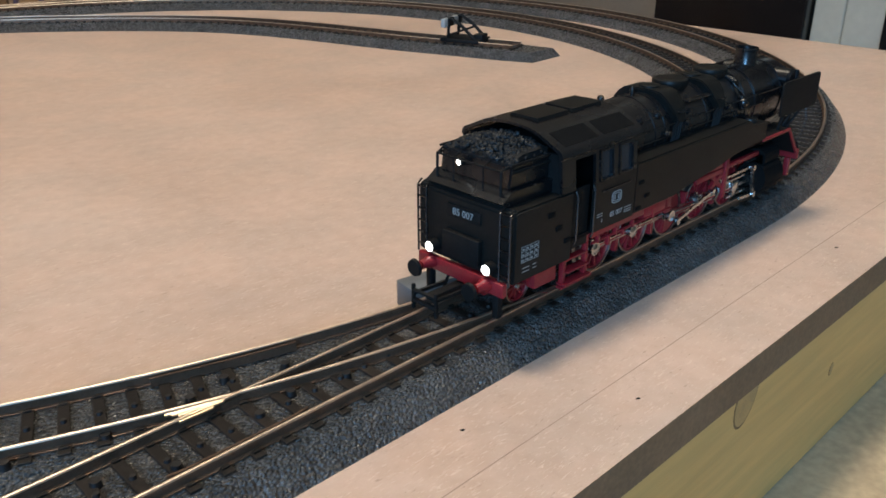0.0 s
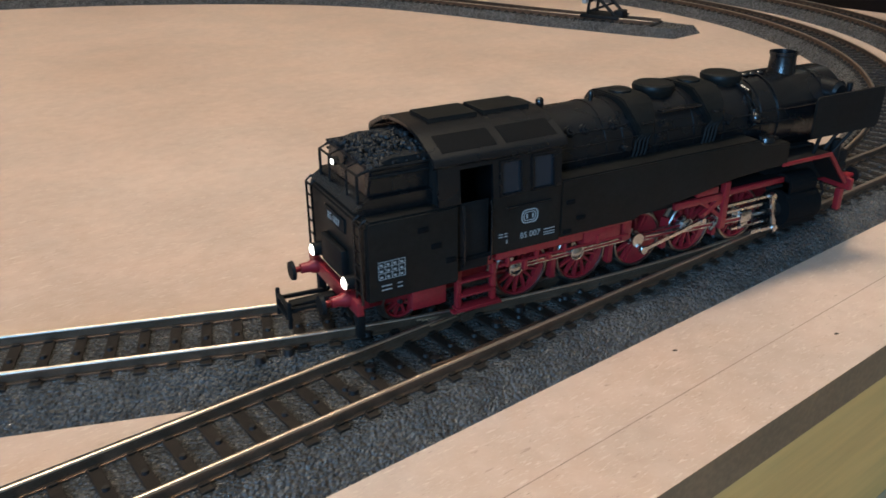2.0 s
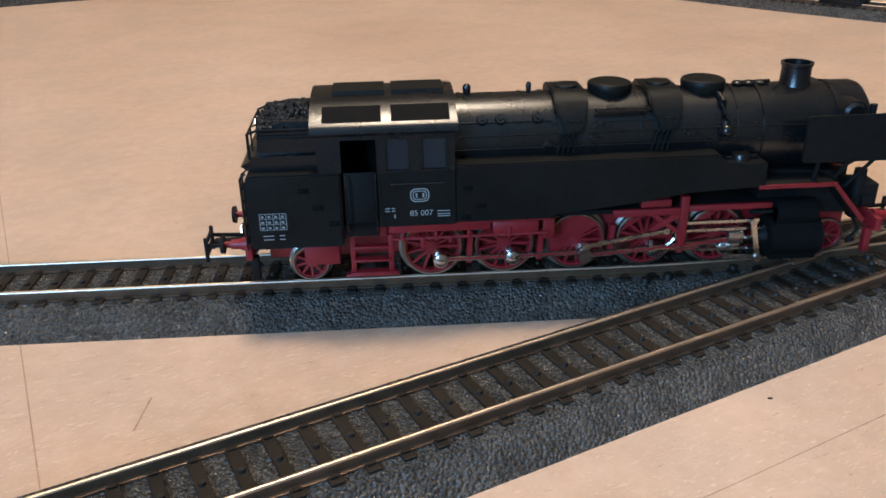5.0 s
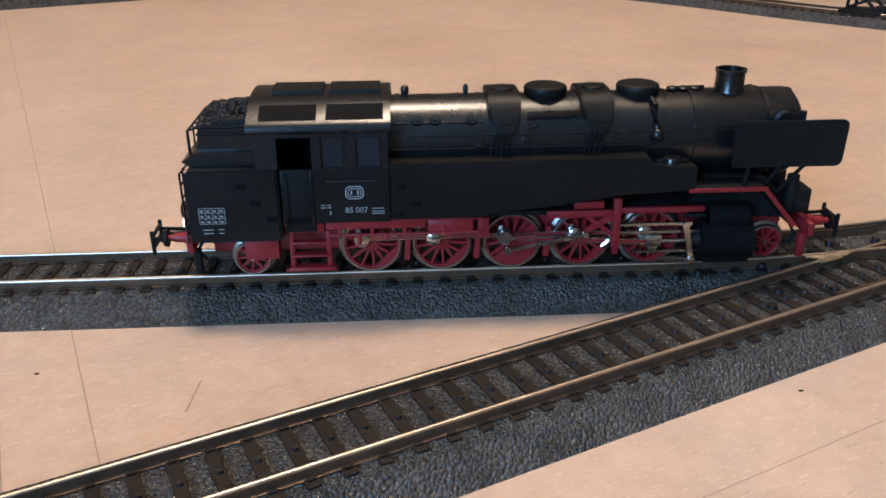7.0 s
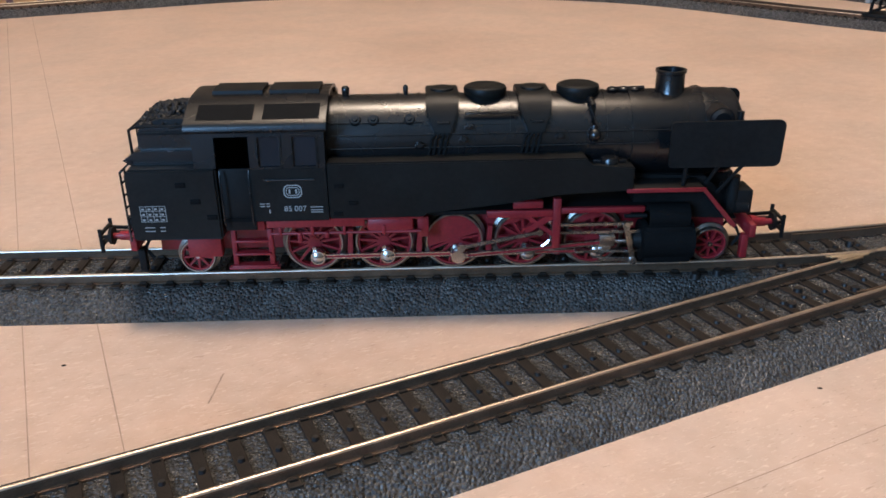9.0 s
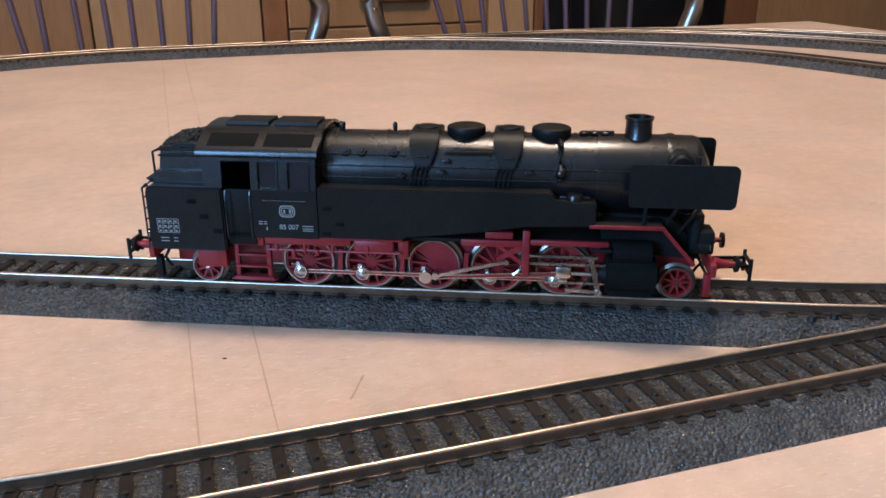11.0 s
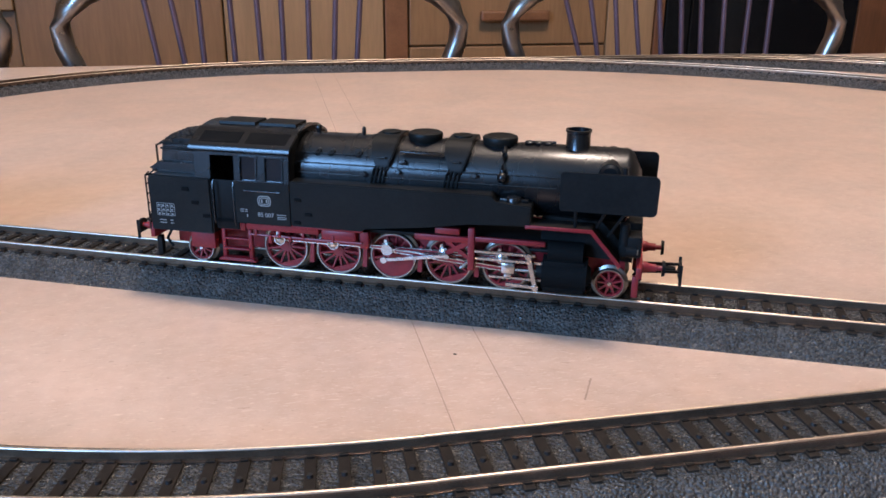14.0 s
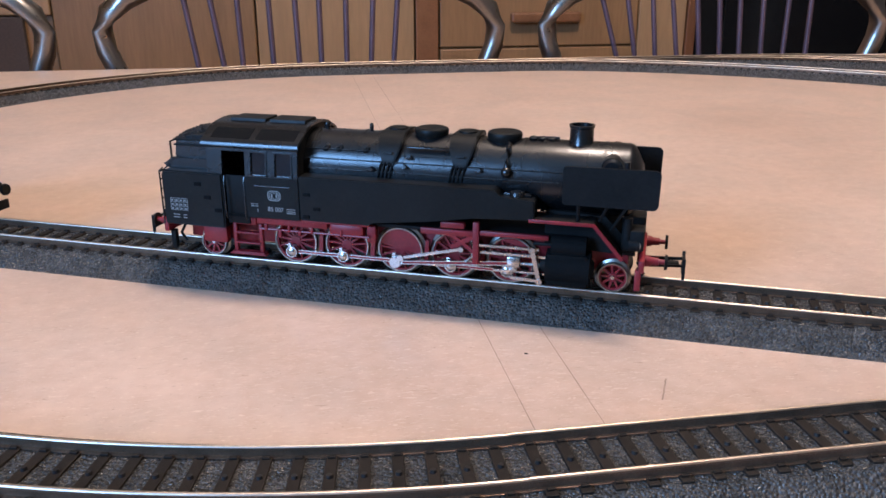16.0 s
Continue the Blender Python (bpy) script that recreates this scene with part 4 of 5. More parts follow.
    bm = prism(B(), [(y, z) for y, z in arch(41.4, 47.6, HALF - 0.8)] + [(-HALF + 0.6, 32), (HALF - 0.6, 32)], 36.6, 37.8, "x")
    body_part("cab_front_wall", bm, MATT, root)
    bm = B()
    shell(bm, arch(42.2, 48.5, HALF + 0.4, 40), 3.2, 38.8, 0.7)
    body_part("cab_roof", bm, BLACK, root, "arched satin black cab roof", smooth=50)
    ya, yb, za, zb = HALF + 0.4 - 0.9, (HALF + 0.4) * 0.56, 42.2 + 0.29 * 6.3, 42.2 + 0.79 * 6.3
    nrm = Vector((zb - za, ya - yb)).normalized()
    for s in (-1, 1):
        for x0, x1 in ((6.2, 20.4), (22.8, 37.0)):
            # roof lights: deep black slabs on the slope give the shade of their recesses
            a, b = Vector((ya, za)).lerp(Vector((yb, zb)), 0.14), Vector((ya, za)).lerp(Vector((yb, zb)), 0.92)
            q = [a + nrm * 0.07, b + nrm * 0.07, b - nrm * 0.4, a - nrm * 0.4]
            body_part("roof_recess_shade", prism(B(), [(s * v.x, v.y) for v in q], x0, x1, "x"), DARK, root, "deep black slab for the shade in a roof light")
    for x0, x1 in ((8.5, 21.5), (23.2, 36.2)):
        bm = prism(B(), [(-5, 47.6), (-4.6, 49.1), (4.6, 49.1), (5, 47.6)], x0, x1, "x")
        body_part("roof_vent", bm, SATIN_SIDE, root)

    # boiler, smokebox, bands and mountings
    bm = B()
    cyl(bm, (37, 0, AXIS_Z), (118, 0, AXIS_Z), BOILER_R, seg=56)
    body_part("boiler", bm, BLACK, root, "satin black boiler barrel", smooth=30)
    bm = B()
    lathe(bm, [(BOILER_R + 0.15, 118), (BOILER_R + 0.15, 145.0), (BOILER_R - 0.2, 146.0), (BOILER_R - 1.4, 147.0), (BOILER_R - 3.5, 148.2), (5, 149.6), (0.6, 150.0)], (0, 0, AXIS_Z), "x", 56)
    body_part("smokebox", bm, BLACK, root, "black smokebox with rounded door", smooth=40)
    bm = B()
    cyl(bm, (149.4, 0, AXIS_Z), (151.0, 0, AXIS_Z), 0.9, seg=12)
    for a in (-40, 0, 40):
        box(bm, 147.8, 149.3, -7.5, -2.0, AXIS_Z - 0.4 + a / 12, AXIS_Z + 0.4 + a / 12)
    body_part("smokebox_lock", bm, BLACK, root)
    for xb in (40.5, 56.5, 62.0, 72.6, 86.2, 97.0, 111.5, 118.2, 137.5):
        bm = B()
        cyl(bm, (xb - 0.45, 0, AXIS_Z), (xb + 0.45, 0, AXIS_Z), BOILER_R + 0.22 + (0.15 if xb > 118 else 0), seg=56)
        body_part("boiler_band", bm, BLACK, root, smooth=30)
    # chimney
    bm = B()
    lathe(bm, [(5.2, 43.6), (4.4, 45.2), (3.85, 46.4), (3.75, 50.5), (4.1, 50.8), (4.1, 51.5), (3.3, 51.5), (3.1, 48.6), (0.4, 48.6)], (129.4, 0, 0), "z", 36)
    body_part("chimney", bm, BLACK, root, "short black chimney", smooth=35)
    # two round domes
    for xd in (79.8, 104.6):
        bm = B()
        lathe(bm, [(4.6, 43.6), (4.7, 45.0), (5.6, 46.3), (5.75, 47.5), (5.5, 48.1), (4.7, 48.4), (4.3, 48.3), (0.3, 48.5)], (xd, 0, 0), "z", 36)
        body_part("dome", bm, SATIN_SIDE, root, "round flat-topped dome", smooth=35)
    # two boxy sand domes that saddle the boiler
    for xd in (68.2, 92.4):
        bm = B()
        half = [(0.0, 47.5, 4.4), (4.6, 47.4, 4.4), (6.6, 47.0, 4.4), (8.6, 45.6, 4.3), (10.4, 43.6, 3.9), (11.2, 42.2, 3.4), (12.1, 40.4, 2.6), (12.5, 38.6, 2.2)]
        sect = [(-y, z, h) for y, z, h in reversed(half[1:])] + half
        rows = []
        for y, z, h in sect:
            k = 9.6 / math.hypot(y, z - AXIS_Z)
            rows.append([bm.verts.new(q) for q in ((xd - h, y, z), (xd + h, y, z), (xd + h * 0.9, y * k, AXIS_Z + (z - AXIS_Z) * k), (xd - h * 0.9, y * k, AXIS_Z + (z - AXIS_Z) * k))])
        for a, b in zip(rows, rows[1:]):
            for q in range(4):
                bm.faces.new((a[q], a[(q + 1) % 4], b[(q + 1) % 4], b[q]))
        bm.faces.new(rows[0])
        bm.faces.new(list(reversed(rows[-1])))
        bmesh.ops.recalc_face_normals(bm, faces=bm.faces)
        sharp = [e for e in bm.edges if e.calc_face_angle(0) > 0.9]
        bmesh.ops.bevel(bm, geom=sharp, offset=0.35, segments=2, affect="EDGES")
        lathe(bm, [(3.2, 47.2), (3.1, 47.9), (2.7, 48.1), (0.3, 48.15)], (xd, 0, 0), "z", 24)
        body_part("sand_box", bm, SATIN_SIDE, root, "boxy black sand dome", smooth=35)
        for s in (-1, 1):
            bm = B()
            for dx in (-2.0, -0.7, 0.7, 2.0):
                pts = [(xd + dx * 0.8, s * 12.2, 39.4)]
                for a in (12, 0, -12, -20):
                    pts.append((xd + dx - (30 - a) * 0.05, s * (BOILER_R + 0.6) * math.cos(radians(a)), AXIS_Z + (BOILER_R + 0.6) * math.sin(radians(a))))
                pipe(bm, pts, 0.32, 6)
            body_part("sand_pipe", bm, MATT, root)
            bm = B()
            pipe(bm, [(xd - 1.4, s * 11.6, 41.8), (xd - 1.4, s * 12.6, 41.8), (xd + 1.4, s * 12.6, 41.8), (xd + 1.4, s * 11.6, 41.8)], 0.24, 6)
            body_part("sand_lever", bm, BLACK, root)
    # valves and small fittings on the crown
    for xv, r in ((42.6, 1.05), (58.6, 0.7)):
        bm = B()
        lathe(bm, [(r * 1.1, 45.5), (r * 0.8, 46.4), (r, 47.0), (r, 48.2), (r * 0.6, 48.7), (0.2, 48.8)], (xv, 0, 0), "z", 14)
        body_part("safety_valve", bm, BLACK, root)
    bm = B()
    for x0 in (114, 117, 120):
        ball(bm, (x0, 0, 46.6), 1.0, 1.6, 1.6, 0.7, 10, 6)
    pipe(bm, [(113, 0, 46.7), (122.5, 0, 46.9)], 0.5, 6)
    body_part("steam_trap", bm, BLACK, root)
    for s in (-1, 1):
        bm = B()
        for x in (45.5, 50.2, 59.6):
            a = radians(38)
            n = Vector((0, s * math.cos(a), math.sin(a)))
            c = Vector((x, 0, AXIS_Z)) + n * BOILER_R
            cyl(bm, c, c + n * 0.9, 1.5, 1.2, 16)
            cyl(bm, c + n * 0.8, c + n * 1.4, 0.75, 0.6, 10)
        body_part("washout_plug", bm, BLACK, root)
        bm = B()
        a = radians(18)
        y, z = s * (BOILER_R + 1.0) * math.cos(a), AXIS_Z + (BOILER_R + 1.0) * math.sin(a)
        pipe(bm, [(39, y, z), (146, y, z)], 0.2, 6)
        for x in range(46, 146, 12):
            cyl(bm, (x, y * 0.9, z - 0.3), (x, y, z), 0.3, seg=6)
        body_part("hand_rail", bm, BLACK, root)
        bm = B()
        a = radians(34)
        y, z = s * (BOILER_R + 0.4) * math.cos(a), AXIS_Z + (BOILER_R + 0.4) * math.sin(a)
        pipe(bm, [(39, y, z), (63, y, z), (63.4, y, z - 0.9), (97, y, z - 0.9)], 0.2, 6)
        a = radians(2)
        y, z = s * (BOILER_R + 0.4) * math.cos(a), AXIS_Z + (BOILER_R + 0.4) * math.sin(a)
        pipe(bm, [(39, y, z), (124, y, z)], 0.24, 6)
        body_part("steam_pipe", bm, BLACK, root)
        for x, a in ((75, 28), (73.5, 12), (98.5, 14), (62, 6)):
            bm = B()
            n = Vector((0, s * math.cos(radians(a)), math.sin(radians(a))))
            c = Vector((x, 0, AXIS_Z)) + n * BOILER_R
            cyl(bm, c, c + n * 1.6, 0.9, 0.7, 10)
            box(bm, c.x - 1.2, c.x + 1.2, c.y - 0.5 + n.y, c.y + 0.5 + n.y, c.z - 0.5, c.z + 0.4, 0.15)
            body_part("boiler_fitting", bm, BLACK, root)
        # long step board beside the first dome
        bm = box(B(), 74.0, 88.0, min(s * 8.6, s * 10.6), max(s * 8.6, s * 10.6), 43.2, 43.7, 0.1)
        body_part("step_board", bm, BLACK, root)
        # pump and feed pipe beside the second dome, preheater beside the smokebox
        bm = B()
        pipe(bm, [(107, s * 4.5, 45.5), (107.4, s * 8.4, 44.2), (107.4, s * 11.4, 40.0), (107.4, s * 12.2, 36.0)], 0.9, 10)
        ball(bm, (107.4, s * 12.2, 37.8), 1.7)
        body_part("feed_pipe", bm, BLACK, root)
        bm = B()
        cyl(bm, (140.2, s * 5.5, 41.0), (140.2, s * 12.6, 41.0), 3.3, 3.3, 24)
        cyl(bm, (140.2, s * 12.6, 41.0), (140.2, s * 13.4, 41.0), 3.0, 2.2, 24)
        pipe(bm, [(144.8, s * 12.6, 36), (144.8, s * 12.6, 43.4)], 0.9, 10)
        box(bm, 142.8, 146.6, min(s * 10, s * 14), max(s * 10, s * 14), 34, 39.5, 0.6)
        body_part("preheater", bm, BLACK, root)
    # smokebox saddle and front deck
    bm = prism(B(), [(120, 14), (149.0, 12.5), (144, 20), (139, 25), (120, 26)], -8.5, 8.5)
    body_part("smokebox_saddle", bm, MATT, root)
    bm = B()
    for s in (-1, 1):
        box(bm, 144.5, 151.5, min(s * 4, s * 12), max(s * 4, s * 12), 15.2, 22.0, 0.6)
        cyl(bm, (146, s * 11, 19), (146, s * 11, 26), 1.6, seg=12)
    body_part("front_pump", bm, MATT, root)

    # buffer beams, buffers and couplers at both ends
    for end, xb in ((-1, -13.8), (1, 150.4)):
        bm = box(B(), min(xb, xb + end * 1.8), max(xb, xb + end * 1.8), -15.6, 15.6, 9.6, 13.4, 0.35)
        body_part("buffer_beam", bm, RED, root, "red buffer beam")
        for s in (-1, 1):
            bm = B()
            lathe(bm, [(1.9, 0), (1.8, 1.2), (1.35, 2.0), (1.25, 4.2), (0.8, 4.3), (0.8, 6.0)] if end > 0 else [(1.9, 0), (1.8, -1.2), (1.35, -2.0), (1.25, -4.2), (0.8, -4.3), (0.8, -6.0)], (xb + end * 1.8, s * 10.1, 12.0), "x", 18)
            buf = body_part("buffer", bm, RED, root, "red buffer sleeve")
            xh = xb + end * 7.8
            bm = cyl(B(), (xh, s * 10.1, 12.0), (xh + end * 0.9, s * 10.1, 12.0), 2.5, 2.3, 20)
            body_part("buffer_head", bm, MATT, buf, "dark round buffer head")
        bm = B()
        x0, x1 = xb + end * 1, xb + end * 14.5
        box(bm, min(x0, x1 - end * 2), max(x0, x1 - end * 2), -1.4, 1.4, 7.6, 9.0, 0.2)
        box(bm, min(x1 - end * 1.2, x1), max(x1 - end * 1.2, x1), -4.6, 4.6, 6.4, 7.4, 0.2)
        box(bm, min(x1 - end * 1.0, x1), max(x1 - end * 1.0, x1), -4.6, -3.8, 4.4, 11.4, 0.2)
        box(bm, min(x1 - end * 1.0, x1), max(x1 - end * 1.0, x1), 3.8, 4.6, 4.4, 11.4, 0.2)
        box(bm, min(x1 - end * 1.0, x1), max(x1 - end * 1.0, x1), -4.6, 4.6, 9.4, 10.2, 0.2)
        for yy in (-3.6, 3.6):
            bar(bm, x0 + end * 2, 8.4, x1, 9.0, 0.5, 0.4, yy - 0.4, yy + 0.4)
        body_part("coupler", bm, MATT, root, "dark metal coupler loop")
        for s in (-1, 1):
            bm = B()
            pipe(bm, [(xb - end * 0.5, s * 5.5, 9.6), (xb + end * 1.6, s * 5.5, 6.0), (xb - end * 0.5, s * 5.5, 3.0)], 0.55, 8)
            body_part("brake_hose", bm, MATT, root)
            bm = box(B(), xb - 1, xb + 1, s * 12.4 - 1, s * 12.4 + 1, 2.6, 9.6, 0.3)
            body_part("rail_guard", bm, RED if end > 0 else MATT, root)
    # lit lamps at the bunker, lamps at the front
    for s in (-1, 1):
        bm = B()
        cyl(bm, (-13.8, s * 10.4, 16.3), (-16.4, s * 10.4, 16.3), 1.8, 1.7, 18)
        hl = body_part("headlight", bm, MATT, root, "round rear headlight housing")
        bm = ball(B(), (-16.3, s * 10.4, 16.3), 1.45, 0.45, 1, 1, 16, 10)
        body_part("lamp_glass", bm, GLOW, hl, "brightly lit lamp")
        bm = B()
        cyl(bm, (146.8, s * 11.0, 17.2), (150.2, s * 11.0, 17.2), 2.0, 1.9, 18)
        box(bm, 147.6, 149.4, s * 11 - 0.8, s * 11 + 0.8, 19, 20.4, 0.2)
        hl = body_part("headlight", bm, MATT, root, "round front headlight housing")
        bm = ball(B(), (150.2, s * 11.0, 17.2), 1.5, 0.4, 1, 1, 16, 10)
        body_part("lamp_glass", bm, LENS, hl, "unlit lamp glass")
    bm = cyl(B(), (-10.8, 3.6, 40.2), (-12.2, 3.6, 40.2), 1.1, 1.0, 14)
    hl = body_part("headlight", bm, MATT, root, "small upper headlight")
    bm = ball(B(), (-12.2, 3.6, 40.2), 0.75, 0.5, 1, 1, 12, 8)
    body_part("lamp_glass", bm, GLOW, hl, "brightly lit lamp")

    # running gear
    MOVING["wheels"] = [(wheelset(root, x, R_DRIVE, False), x, R_DRIVE) for x in DRIVERS] + [(wheelset(root, x, R_PONY, True), x, R_PONY) for x in PONIES]
    for s, name in ((-1, "rods"), (1, "rods_far")):
        yc0, yc1 = sorted((s * 10.2, s * 11.0))
        bm = B()
        for x0, x1 in zip(DRIVERS, DRIVERS[1:]):
            for o in (-0.46, 0.46):
                bar(bm, x0, o, x1, o, 0.14, 0.14, yc0, yc1)
        bar(bm, DRIVERS[0], 0, DRIVERS[-1], 0, 0.4, 0.4, yc0 + 0.15, yc1 - 0.15)
        coup = body_part("coupling_rod", bm, STEEL, root, "nickel coupling rod", smooth=None)
        bm = B()
        for x0, x1 in zip(DRIVERS, DRIVERS[1:]):
            bar(bm, x0 + 2, 0, x1 - 2, 0, 0.3, 0.3, s * 10.5, s * 10.93)
        body_part("rod_flute", bm, RED, coup, "red painted flute")
        for i, x in enumerate(DRIVERS):
            bm = B()
            cyl(bm, (x, s * 9.2, 0), (x, s * (11.9 if i != 2 else 11.2), 0), 2.0 if i != 2 else 2.1, seg=20)
            cyl(bm, (x, s * 11.9, 0), (x, s * 12.4, 0), 1.7, 0.9, seg=18)
            bar(bm, x - 0.9, 0.6, x - 0.9, 2.9, 0.6, 0.5, s * 10.4, s * 11.2)
            body_part("crank_pin", bm, STEEL, coup, "bright crank pin boss")
        ym0, ym1 = sorted((s * 12.0, s * 12.9))
        bm = B()
        bar(bm, 0, 0.45, ROD_LEN, 0.62, 0.15, 0.15, ym0, ym1)
        bar(bm, 0, -0.45, ROD_LEN, -0.62, 0.15, 0.15, ym0, ym1)
        bar(bm, 0, 0, ROD_LEN, 0, 0.4, 0.55, ym0 + 0.25, ym1 - 0.25)
        cyl(bm, (0, s * 11.8, 0), (0, s * 13.3, 0), 1.9, seg=18)
        cyl(bm, (ROD_LEN, s * 11.8, 0), (ROD_LEN, s * 13.2, 0), 1.3, seg=14)
        main = body_part("main_rod", bm, STEEL, root, "nickel main rod", smooth=None)
        bm = B()
        bar(bm, 2.6, 0, ROD_LEN - 2, 0, 0.3, 0.42, s * 12.4, s * 12.72)
        body_part("rod_flute", bm, RED, main, "red painted flute")
        bm = B()
        box(bm, -2.4, 1.9, min(s * 11.4, s * 13.6), max(s * 11.4, s * 13.6), -1.1, 2.3, 0.3)
        box(bm, -1.6, 1.0, min(s * 11.6, s * 13.2), max(s * 11.6, s * 13.2), -2.6, -1.0, 0.2)
        cyl(bm, (2, s * 12.2, 0), (14, s * 12.2, 0), 0.6, seg=10)
        head = body_part("crosshead", bm, STEEL, root, "nickel crosshead with piston rod")
        bm = B()
        bar(bm, 0, 0, 21.5, 0, 0.5, 0.5, min(s * 13.6, s * 14.2), max(s * 13.6, s * 14.2))
        cyl(bm, (0, s * 13.2, 0), (0, s * 14.6, 0), 1.1, seg=12)
        cyl(bm, (21.5, s * 13.2, 0), (21.5, s * 14.6, 0), 0.9, seg=12)
        ecc = body_part("eccentric_rod", bm, STEEL, root, "nickel eccentric rod", smooth=None)
        MOVING[name] = (coup, main, head, ecc, 0.0 if s < 0 else 90.0)
    return root


def rounded_ring(bm, cx, cz, hw, hh, w, y0, y1, k=6):
    """A flat ring with rounded corners in the plane of the side."""
    def outline(a, b, r):
        pts = []
        for qx, qz, a0 in ((a - r, b - r, 0), (-(a - r), b - r, 90), (-(a - r), -(b - r), 180), (a - r, -(b - r), 270)):
            for i in range(k + 1):
                t = radians(a0 + 90 * i / k)
                pts.append((cx + qx + r * math.cos(t), cz + qz + r * math.sin(t)))
        return pts
    o, i_ = outline(hw, hh, hh * 0.75), outline(hw - w, hh - w, hh * 0.75 - w * 0.8)
    n = len(o)
    vo = [[bm.verts.new((p[0], y, p[1])) for p in o] for y in (y0, y1)]
    vi = [[bm.verts.new((p[0], y, p[1])) for p in i_] for y in (y0, y1)]
    for j in range(n):
        q = (j + 1) % n
        for a, b in ((vo[0], vi[0]), (vi[1], vo[1]), (vo[1], vo[0]), (vi[0], vi[1])):
            bm.faces.new((a[j], a[q], b[q], b[j]))


ENGINE = engine()


def wagon_end():
    """The end of a second vehicle on the siding."""
    root = new("goods_wagon")
    root.matrix_world = Matrix.Translation((-0.2245, 0.0228, RAIL)) @ Matrix.Rotation(radians(A_ANG), 4, "Z")
    part("wagon_body", box(B(), -90, -9, -15, 15, 9, 36, 0.6), MATT, root, "dark wagon body")
    part("buffer_beam", box(B(), -8.9, -7.4, -15, 15, 9.5, 13.5, 0.3), MATT, root)
    for s in (-1, 1):
        bm = B()
        cyl(bm, (-7.4, s * 10.1, 12), (-2, s * 10.1, 12), 1.2, 0.9, 14)
        cyl(bm, (-2, s * 10.1, 12), (-1, s * 10.1, 12), 2.5, 2.3, 18)
        part("buffer", bm, MATT, root)
    bm = B()
    box(bm, -8, 4, -1.4, 1.4, 7.6, 9, 0.2)
    box(bm, 3.4, 4.4, -4.6, 4.6, 6.4, 10.2, 0.3)
    part("coupler", bm, MATT, root)
    for x in (-75, -22):
        bm = B()
        for s in (-1, 1):
            lathe(bm, [(6.4, s * 7.0), (6.4, s * 7.6), (5.6, s * 7.8), (5.5, s * 9.4), (1.0, s * 9.6)], (x, 0, 5.6), "y", 28)
        cyl(bm, (x, -7, 5.6), (x, 7, 5.6), 1.2, seg=10)
        part("wheelset", bm, MATT, root)
    tagged(root, "dark goods wagon with round buffers on the siding", "wagon")


wagon_end()


# ---- the kitchen behind the board ----
def chair(u0, u1, rods, label):
    """A tubular chair that stands behind the board with its back towards it; u0, u1: its side tubes."""
    root = new("kitchen_chair")
    c, n = (u0 + u1) / 2, 0.83
    root.matrix_world = ROOM @ Matrix.Translation((c, n, -TABLE))
    hw = (u1 - u0) / 2
    for s in (-1, 1):
        pts = []
        for z, o in ((0.0, -0.02), (0.30, -0.02), (0.45, -0.018), (0.60, -0.02), (0.70, -0.012), (0.74, -0.004), (0.765, 0.006), (0.785, 0.008), (0.805, 0.0), (0.82, -0.02), (0.835, -0.055), (0.843, -0.10)):
            pts.append((s * (hw + o), 0.0, z))
        bm = pipe(B(), pts, 0.0115, 12)
        finish("back_tube", bm, TUBE, root, "brushed steel tube", scale=1, smooth=60)
        bm = pipe(B(), [(s * (hw - 0.02), 0.40, 0.0), (s * (hw - 0.02), 0.40, 0.44)], 0.0115, 10)
        finish("leg", bm, TUBE, root, scale=1, smooth=60)
    bm = pipe(B(), [(-(hw - 0.10), 0.0, 0.843), (0, 0, 0.848), (hw - 0.10, 0, 0.843)], 0.0115, 12)
    finish("top_tube", bm, TUBE, root, scale=1, smooth=60)
    bm = pipe(B(), [(-(hw - 0.02), 0.0, 0.50), (hw - 0.02, 0, 0.50)], 0.009, 10)
    finish("cross_tube", bm, TUBE, root, scale=1, smooth=60)
    for lo, hi in rods:
        bm = pipe(B(), [(lo - c + (lo - hi) * 3.4, 0.0, 0.50), (lo - c, 0.0, 0.745), (hi - c, 0.0, 0.82), (hi - c, 0, 0.846)], 0.0032, 8)
        finish("back_rod", bm, ROD, root, scale=1, smooth=60)
    bm = box(B(), -(hw - 0.005), hw - 0.005, 0.0, 0.42, 0.445, 0.49, 0.012)
    finish("seat", bm, FABRIC_SHADE, root, scale=1)
    return tagged(root, label, "chair", group="chairs behind the board")


chair(-0.248, 0.175, [(a, b) for a, b in zip((-0.158, -0.130, -0.109, -0.075, -0.046, -0.021, 0.008, 0.036, 0.062), (-0.168, -0.140, -0.111, -0.077, -0.048, -0.021, 0.009, 0.040, 0.068))], "tubular steel kitchen chair with thin violet back rods")
chair(0.253, 0.672, [(a, b) for a, b in zip((0.335, 0.358, 0.384, 0.412, 0.441, 0.468, 0.494, 0.523, 0.553, 0.584), (0.311, 0.343, 0.375, 0.400, 0.432, 0.461, 0.488, 0.519, 0.553, 0.583))], "tubular steel kitchen chair with thin back rods before the oven")
chair(-0.750, -0.324, [(-0.671 + 0.031 * k, -0.680 + 0.032 * k) for k in range(9)], "tubular steel kitchen chair with violet back rods beside the cabinets")


